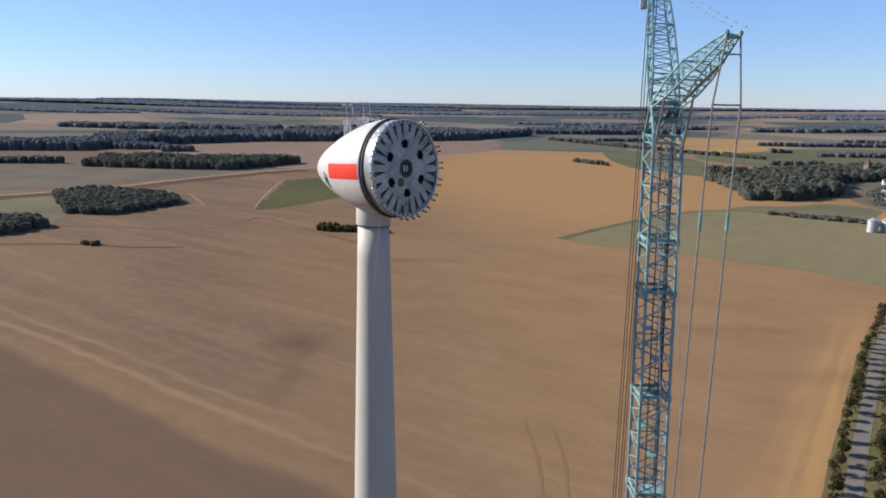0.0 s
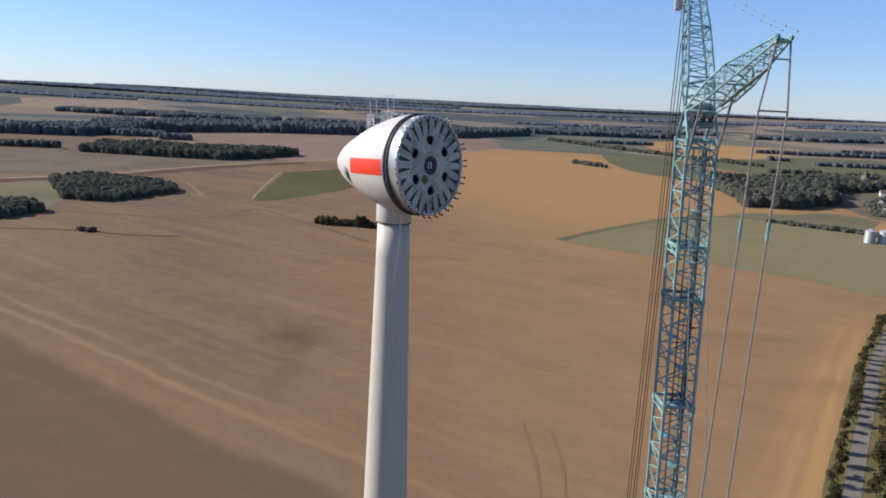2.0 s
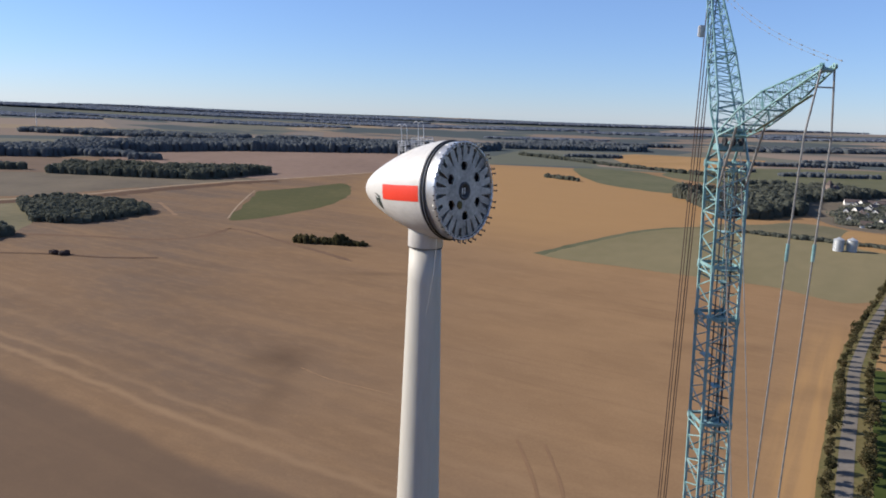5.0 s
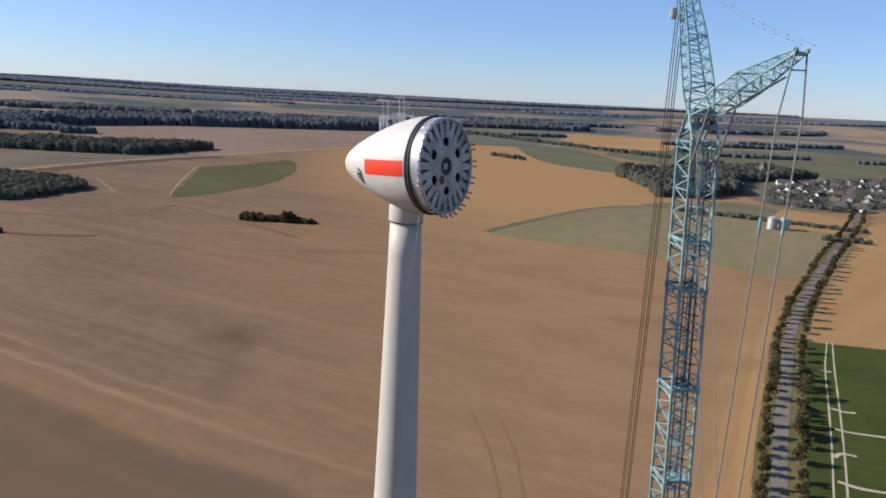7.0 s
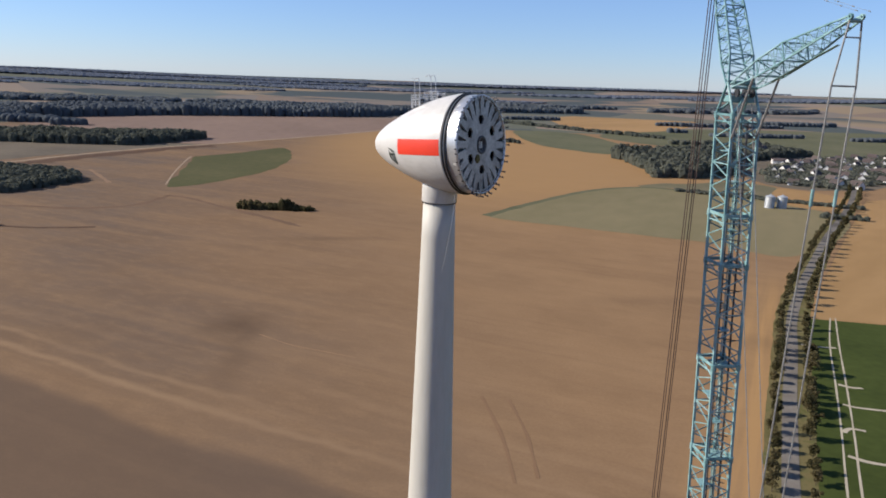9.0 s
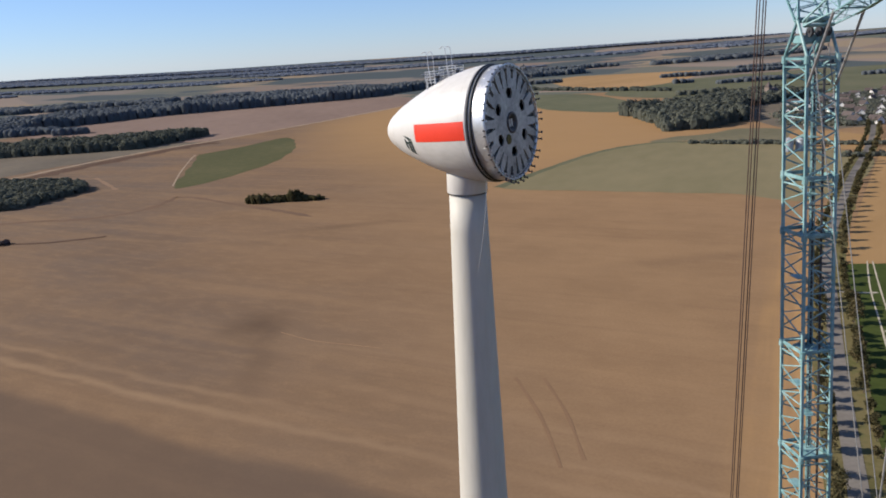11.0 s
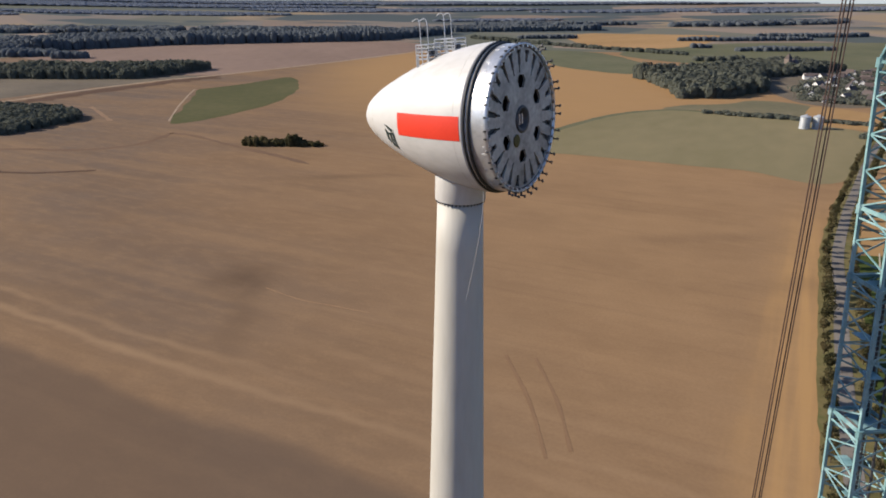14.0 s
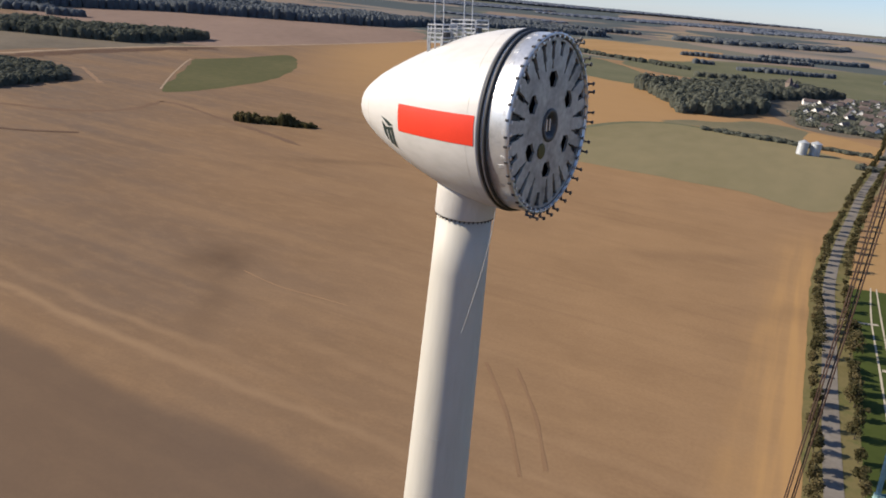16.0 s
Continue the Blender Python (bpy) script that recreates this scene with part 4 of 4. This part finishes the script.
def crown_mesh(name, seed, height, width, cards, size, mat="leaf", base=0.22):
    """Leaf clumps scattered through an uneven crown."""
    rng = np.random.default_rng(seed)
    lobes = [(rng.normal(0, width * 0.2), rng.normal(0, width * 0.2), height * (base + 0.12 + 0.62 * rng.random()), width * (0.24 + 0.16 * rng.random())) for _ in range(9)]
    verts, faces = [], []
    for k in range(cards):
        lx, ly, lz, lr = lobes[rng.integers(len(lobes))]
        d = rng.normal(size=3)
        d /= np.linalg.norm(d)
        c = np.array((lx, ly, lz)) + d * lr * (0.55 + 0.5 * rng.random()) * np.array((1, 1, 0.9))
        u = rng.normal(size=3)
        u /= np.linalg.norm(u)
        v = np.cross(u, d + rng.normal(size=3) * 0.5)
        v /= np.linalg.norm(v) + 1e-9
        s = size * (0.6 + 0.8 * rng.random())
        i = len(verts)
        verts += [tuple(c + u * s), tuple(c + v * s * 0.8), tuple(c - u * s * 0.9), tuple(c - v * s * 0.8)]
        faces.append((i, i + 1, i + 2, i + 3))
    return data_mesh(name, verts, faces, mat)


def trunk_mesh(name, seed, height):
    rng = random.Random(seed)
    bm = bmesh.new()
    r = height * 0.022
    tube(bm, (0, 0, -0.2), (0.1, 0.05, height * 0.35), r * 1.2, 8, r * 0.8)
    tube(bm, (0.1, 0.05, height * 0.34), (0, 0.1, height * 0.8), r * 0.8, 6, r * 0.25)
    for k in range(6):
        a, z = rng.uniform(0, 6.28), height * rng.uniform(0.28, 0.55)
        l = height * rng.uniform(0.18, 0.3)
        tube(bm, (0.08, 0.06, z), (l * math.cos(a), l * math.sin(a), z + l * 0.8), r * 0.45, 5, r * 0.12)
    return mesh_of(name, bm, "bark")


def avenue_trees():
    kinds = [(crown_mesh("crown", 10 + k, h, w, 650, 0.27), trunk_mesh("trunk", 10 + k, h)) for k, (h, w) in enumerate(((5.4, 3.6), (4.6, 3.0), (6.4, 4.2), (3.9, 2.5)))]
    line = spline(AVENUE, 10)
    rng = random.Random(5)
    for side, label, gap in ((1, "bushy roadside tree with greenish brown leaves", 8.6), (-1, "dark roadside tree with dense crown", 10.5)):
        walked, want = 0.0, 3.0
        for a, b in zip(line, line[1:]):
            d = (b - a)
            while walked + d.length > want:
                p = a + d * ((want - walked) / d.length)
                n = Vector((-d.y, d.x, 0)).normalized()
                want += gap * rng.uniform(0.65, 1.35) * (1.0 if p.y < 240 else 1.35)
                if p.y > 640:
                    continue
                far = p.y > 240
                c, t = kinds[rng.randrange(4)]
                thick = side < 0 and (112 < p.y < 150 or 158 < p.y < 182)
                if thick:
                    want -= gap * 0.5
                q = p + n * side * ((4.9 if side > 0 else 5.7) + rng.uniform(-0.5, 0.7) + (rng.uniform(0, 2) if thick else 0))
                k = rng.uniform(0.8, 1.2) * (1.25 if (far and side < 0) or thick else 1.0)
                root = thing("roadside_tree", pose(q.x, q.y, 0, 0, 0, rng.uniform(0, 360)) @ Matrix.Diagonal((k, k, k * rng.uniform(0.9, 1.15), 1)), label, "tree", "avenue trees")
                for nm, me in (("crown", c), ("trunk", t)):
                    o = new(nm, me)
                    o.parent = root
            walked += d.length


avenue_trees()


def inside(x, y, poly):
    hit = False
    for (x0, y0), (x1, y1) in zip(poly, poly[1:] + poly[:1]):
        if (y0 > y) != (y1 > y) and x < (x1 - x0) * (y - y0) / (y1 - y0) + x0:
            hit = not hit
    return hit


def wood(name, poly, height, spacing, seed, label, cards=26, mat="hazed_wood_leaf", lift=None, category="wood", rough=0.22, size=0.19, core=0.86):
    """A stand of trees: every crown a cluster of leaf clumps, with stems under the edge trees."""
    rng = np.random.default_rng(seed)
    xs, ys = [p[0] for p in poly], [p[1] for p in poly]
    V, F = [], []
    x = min(xs)
    cells = []
    while x < max(xs):
        y = min(ys)
        while y < max(ys):
            px, py = x + rng.uniform(-0.45, 0.45) * spacing, y + rng.uniform(-0.45, 0.45) * spacing
            if inside(px, py, poly):
                cells.append((px, py))
            y += spacing
        x += spacing
    for px, py in cells:
        h = height * ((0.62 + 0.42 * rng.random()) if core < 0.9 else (0.82 + 0.18 * rng.random())) * (0.85 + 0.3 * noise.noise((px * 0.012, py * 0.012, seed)))
        w = spacing * (0.7 + 0.3 * rng.random())
        z0 = lift(px, py) if lift else 0.0
        n = int(cards * 2.4)
        d = rng.normal(size=(n, 3))
        d /= np.linalg.norm(d, axis=1)[:, None]
        d[:, 2] = np.abs(d[:, 2]) * 1.1 - 0.25
        c = np.array((px, py, z0 + h * 0.58)) + d * np.array((w, w, h * 0.42)) * rng.uniform(0.75, 1.05, (n, 1))
        low = rng.random(n) < 0.2
        c[low, 2] = z0 + h * rng.uniform(0.05, 0.4, low.sum())
        o = d + rng.normal(size=(n, 3)) * rough
        u = np.cross(o, rng.normal(size=(n, 3)))
        u /= np.linalg.norm(u, axis=1)[:, None] + 1e-9
        v = np.cross(u, o)
        v /= np.linalg.norm(v, axis=1)[:, None] + 1e-9
        s = (spacing * size * rng.uniform(0.6, 1.4, (n, 1)))
        i = len(V)
        q = np.stack((c + u * s, c + v * s, c - u * s, c - v * s), 1).reshape(-1, 3)
        V += [tuple(a) for a in q.tolist()]
        F += [(i + 4 * k, i + 4 * k + 1, i + 4 * k + 2, i + 4 * k + 3) for k in range(n)]
        if core:  # the closed inner crown, a lumpy dome
            i, turn0 = len(V), rng.uniform(0, 6.28)
            rings = ((1.0, 0.02), (1.1, 0.4), (1.0, 0.72), (0.6, 0.92))
            for f, zz in rings:
                for k in range(7):
                    a = turn0 + k * 0.8976
                    g = f * w * core * rng.uniform(0.85, 1.15)
                    V.append((px + g * math.cos(a), py + g * math.sin(a), z0 + h * core * zz * rng.uniform(0.93, 1.07)))
            V.append((px, py, z0 + h * core))
            for ring in range(3):
                for k in range(7):
                    a, b = i + ring * 7 + k, i + ring * 7 + (k + 1) % 7
                    F.append((a, b, b + 7, a + 7))
            F += [(i + 21 + k, i + 21 + (k + 1) % 7, i + 28) for k in range(7)]
    me = data_mesh(name, V, F, mat)
    me.polygons.foreach_set("use_smooth", [len(f) == 3 or core > 0.9 for f in F])
    ob = new(name, me)
    return tagged(ob, label, category, kind="stuff")


def hills(x, y):
    r = math.hypot(x, y)
    t = min(1, max(0, (r - 2300) / 2600))
    z = t * t * (3 - 2 * t) * 74 + t * 9 * noise.noise((x * 0.0011, y * 0.0011, 0.3))
    if x < 300:
        z += t * t * 9 * min(1, (300 - x) / 2000)
    return z


wood("wood", [(-545, 1003), (-432, 985), (-307, 974), (-240, 1085), (-232, 1110), (-300, 1120), (-420, 1085), (-560, 1120)], 20, 7.5, 1, "long dark mixed wood between two fields", 30)
wood("wood", [(-408, 671), (-337, 562), (-292, 562), (-276, 600), (-259, 638), (-300, 690), (-380, 720)], 11, 5.5, 2, "dense dark green copse beside the pasture", 34)
wood("wood", [(-440, 380), (-335, 458), (-322, 500), (-360, 520), (-470, 470)], 13, 6, 3, "clump of dark trees at the pasture edge", 30)
wood("wood", [(392, 935), (379, 790), (354, 712), (422, 717), (486, 762), (545, 870), (610, 985), (500, 960)], 24, 8.5, 4, "large dark wood around the village church", 34)
wood("wood", [(-760, 1480), (-651, 1495), (-439, 1672), (-15, 1790), (80, 1830), (110, 1905), (300, 2150), (-100, 2080), (-520, 1880), (-820, 1640)], 30, 10, 5, "broad dark forest belt across the plain", 16, "hazed_far_leaf", rough=0.2, size=0.24, core=0.93)
wood("wood", [(300, 2240), (800, 2300), (830, 2420), (300, 2380)], 24, 10, 6, "distant strip of dark forest", 16, "hazed_far_leaf", rough=0.2, size=0.24, core=0.93)
wood("wood", [(-1300, 1250), (-700, 1310), (-640, 1460), (-760, 1480), (-1300, 1400)], 26, 10, 7, "wooded strip behind the heath", 16, "hazed_far_leaf", rough=0.2, size=0.24, core=0.93)
wood("wood", [(560, 905), (640, 935), (770, 1015), (740, 1100), (620, 1080), (545, 1000)], 17, 9, 16, "dark trees around the church behind the village", 34)
# field island of shrubs
def disc(x, y, r, n=9):
    return [(x + r * math.cos(6.2832 * k / n), y + r * 0.75 * math.sin(6.2832 * k / n)) for k in range(n)]


wood("wood", disc(402, 915, 22), 27, 9, 17, "tall round trees at the end of the village wood", 40)
for k, (x, y, r, h, label) in enumerate(((-87, 498, 8.5, 8.5, "broad round dark bush at the end of the field thicket"), (-75, 496, 7, 6.5, "low dark bush in the field thicket"), (-66, 494, 6, 7.0, "dense dark bush in the field thicket"), (-57, 493, 6, 13.0, "tall dark bush rising from the field thicket"), (-48, 491, 6, 5.0, "low sparse bush in the field thicket"), (-40, 489, 5, 5.0, "small reddish-brown bush at the thicket tip"))):
    wood("thicket_bush", disc(x, y, r), h, 2.6, 70 + k, label, 40, "leaf", category="bush", size=0.2, core=0.8)
wood("hedge", [(244, 1196), (289, 1128), (296, 1134), (250, 1204)], 11, 5, 10, "short dark hedge between stubble fields", 30, category="hedge")
wood("hedge", [(302, 1905), (470, 1560), (631, 1300), (640, 1306), (482, 1570), (312, 1912)], 11, 8, 11, "long thin hedge of dark shrubs", 24, category="hedge")
wood("hedge", [(-258, 424), (-244, 424), (-244, 431), (-258, 431)], 4.5, 3, 12, "lone dark brown shrub on a ditch", 40, "dry_leaf", category="shrub", core=0.0)
wood("hedge", [(400, 470), (430, 455), (434, 461), (404, 478)], 5, 4, 13, "low dark hedge beside the silos", 30, category="hedge")
wood("hedge", [(330, 612), (400, 560), (470, 510), (474, 516), (404, 567), (334, 619)], 5, 5, 14, "low scrub along the far field edge", 26, category="hedge")
for k, (x, y, rx, ry, h) in enumerate(((-700, 1050, 90, 12, 14), (-520, 1330, 30, 18, 16), (-610, 1380, 60, 25, 18), (-880, 1330, 60, 18, 18), (640, 1180, 60, 10, 12), (900, 1400, 120, 14, 12), (1150, 1350, 60, 12, 12), (1000, 1750, 200, 20, 14), (760, 1500, 30, 12, 14), (1300, 1900, 180, 25, 16), (520, 1880, 80, 14, 13), (-250, 2350, 300, 40, 20), (700, 2600, 350, 40, 20), (-900, 2300, 400, 70, 22), (1500, 2500, 400, 60, 20))):
    rng = random.Random(k)
    poly = [(x + rx * math.cos(a) * rng.uniform(0.7, 1.2), y + ry * math.sin(a) * rng.uniform(0.7, 1.2)) for a in [i * 0.5236 for i in range(12)]]
    wood("grove", poly, h, max(7, min(rx, ry) * 0.35), 20 + k, "distant grove of dark trees on the plain", 16, "hazed_far_leaf" if y > 1300 else "hazed_wood_leaf", hills, "grove", 0.15, 0.2, 0.95)
# far forests on the hills, their leaf colour paled and blued for haze
for k, (x, y, rx, ry) in enumerate(((-2200, 3100, 900, 120), (-900, 3300, 700, 100), (-1500, 3900, 1500, 160), (200, 3600, 800, 140), (-300, 4300, 1800, 130), (1500, 3400, 700, 90), (2300, 3200, 700, 110), (1500, 4200, 1500, 130), (-2900, 3300, 700, 160), (600, 2900, 260, 50), (-2600, 2600, 300, 60), (3000, 2700, 500, 90))):
    rng = random.Random(k + 50)
    poly = [(x + rx * math.cos(a) * rng.uniform(0.8, 1.1), y + ry * math.sin(a) * rng.uniform(0.7, 1.1)) for a in [i * 0.3927 for i in range(16)]]
    wood("far_forest", poly, 9, 19, 60 + k, "far dark pine forest on low hills", 4, "hazed_hill_leaf", hills, "forest", 0.12, 0.2, 1.0)



def far_mast():
    root = thing("radio_mast", pose(-1367, 2590, hills(-1367, 2590) - 1), "thin white mast far out on the plain", "mast")
    bm = bmesh.new()
    tube(bm, (0, 0, 0), (0, 0, 58), 1.5, 10, 0.7)
    part("pole", bm, "plaster", root)
    bm = bmesh.new()
    box(bm, (0, 0, 58.5), (4.5, 2.4, 2.4))
    bmesh.ops.bevel(bm, geom=bm.edges[:], offset=0.5, segments=1, affect="EDGES")
    part("top_housing", bm, "plaster", root)


far_mast()

# ---- village ----


def house(x, y, turn, w, l, h, roof, label="white rendered village house with dark gabled roof", windows=True):
    root = thing("house", pose(x, y, 0, 0, 0, turn), label, "house", "village houses")
    bm = bmesh.new()
    p = [(-w / 2, -l / 2, 0), (w / 2, -l / 2, 0), (w / 2, -l / 2, h), (0, -l / 2, h + roof), (-w / 2, -l / 2, h)]
    a = [bm.verts.new(v) for v in p]
    b = [bm.verts.new((v[0], l / 2, v[2])) for v in p]
    bm.faces.new(a[::-1])
    bm.faces.new(b)
    for i, j in ((0, 1), (1, 2), (4, 0)):
        bm.faces.new((a[i], a[j], b[j], b[i]))
    bmesh.ops.recalc_face_normals(bm, faces=bm.faces)
    part("wall", bm, "plaster", root)
    bm = bmesh.new()
    for s in (-1, 1):
        q = [(0, h + roof + 0.15), (s * (w / 2 + 0.5), h - 0.3), (s * (w / 2 + 0.5), h - 0.05), (0, h + roof + 0.45)]
        u = [bm.verts.new((c[0], -l / 2 - 0.4, c[1])) for c in q]
        v = [bm.verts.new((c[0], l / 2 + 0.4, c[1])) for c in q]
        bm.faces.new(u)
        bm.faces.new(v[::-1])
        for i in range(4):
            bm.faces.new((u[i], v[i], v[(i + 1) % 4], u[(i + 1) % 4]))
    bmesh.ops.recalc_face_normals(bm, faces=bm.faces)
    part("roof", bm, "roof", root)
    if windows:
        bm = bmesh.new()
        box(bm, (w * 0.2, -l / 2 - 0.02, h * 0.5), (1.2, 0.1, 1.3))
        part("window", bm, "pane", root)
        bm = bmesh.new()
        box(bm, (-w * 0.2, -l / 2 - 0.02, h * 0.5), (1.2, 0.1, 1.3))
        part("window", bm, "pane", root)


def village():
    rng = random.Random(3)
    placed = []
    poly = [(492, 690), (505, 648), (560, 640), (640, 690), (900, 900), (890, 1000), (760, 960), (610, 860), (515, 748)]
    while len(placed) < 74:
        x, y = rng.uniform(490, 900), rng.uniform(640, 1000)
        if not inside(x, y, poly) or any(math.hypot(x - a, y - b) < 17 for a, b in placed):
            continue
        placed.append((x, y))
        house(x, y, rng.choice((-38, -40, 50, 10, -70, -30)), rng.uniform(8, 10), rng.uniform(10, 15), rng.uniform(3.2, 5), rng.uniform(3.5, 5))
    for k, (x, y, t, w, l, h) in enumerate(((640, 880, 65, 16, 50, 5), (600, 1000, 80, 12, 60, 6), (560, 1010, 70, 10, 30, 5))):
        house(x, y, t, w, l, h, 3.0, "long pale farm building with low roof", False)
    # church
    root = thing("church", pose(660, 1000, 0, 0, 0, 20), "small stone village church with stepped tower", "church")
    bm = bmesh.new()
    box(bm, (0, 0, 9), (8, 8, 18))
    part("church_tower", bm, "stone", root)
    bm = bmesh.new()
    bmesh.ops.create_cone(bm, cap_ends=True, segments=4, radius1=6.4, radius2=0.1, depth=9, matrix=pose(0, 0, 22.5, 0, 0, 45))
    part("spire", bm, "roof", root)
    bm = bmesh.new()
    box(bm, (14, 0, 5), (20, 10, 10))
    part("nave", bm, "stone", root)
    bm = bmesh.new()
    bmesh.ops.create_cone(bm, cap_ends=True, segments=4, radius1=15, radius2=6, depth=7, matrix=pose(14, 0, 13.5, 0, 0, 45) @ Matrix.Diagonal((1, 0.62, 1, 1)))
    part("nave_roof", bm, "roof", root)
    wood("garden_trees", poly, 8, 15, 90, "garden trees between the village houses", 20, category="trees", size=0.1, core=0.62)


village()


def silo(x, y):
    root = thing("grain_silo", pose(x, y, 0) @ Matrix.Diagonal((0.88, 0.88, 0.95, 1)), "ribbed galvanised grain silo with conical roof", "silo", "grain silos")
    bm = bmesh.new()
    prof = [(0, 0)]
    for k in range(26):
        prof += [(4.9, k * 0.42), (4.96, k * 0.42 + 0.21)]
    lathe(bm, prof + [(4.9, 11), (0, 11)], 40)
    part("shell", bm, "silo", root)
    bm = bmesh.new()
    lathe(bm, [(5.15, 10.9), (5.15, 11.05), (0.6, 13.0), (0.6, 13.4), (0, 13.5)], 40)
    part("roof", bm, "silo", root)
    bm = bmesh.new()
    for dx in (-0.25, 0.25):
        tube(bm, (dx, -5.05, 0), (dx, -5.05, 11.2), 0.04)
    for k in range(28):
        tube(bm, (-0.25, -5.05, 0.4 * k + 0.2), (0.25, -5.05, 0.4 * k + 0.2), 0.03, 4)
    part("ladder", bm, "galv", root)


silo(381, 521)
silo(392, 519)
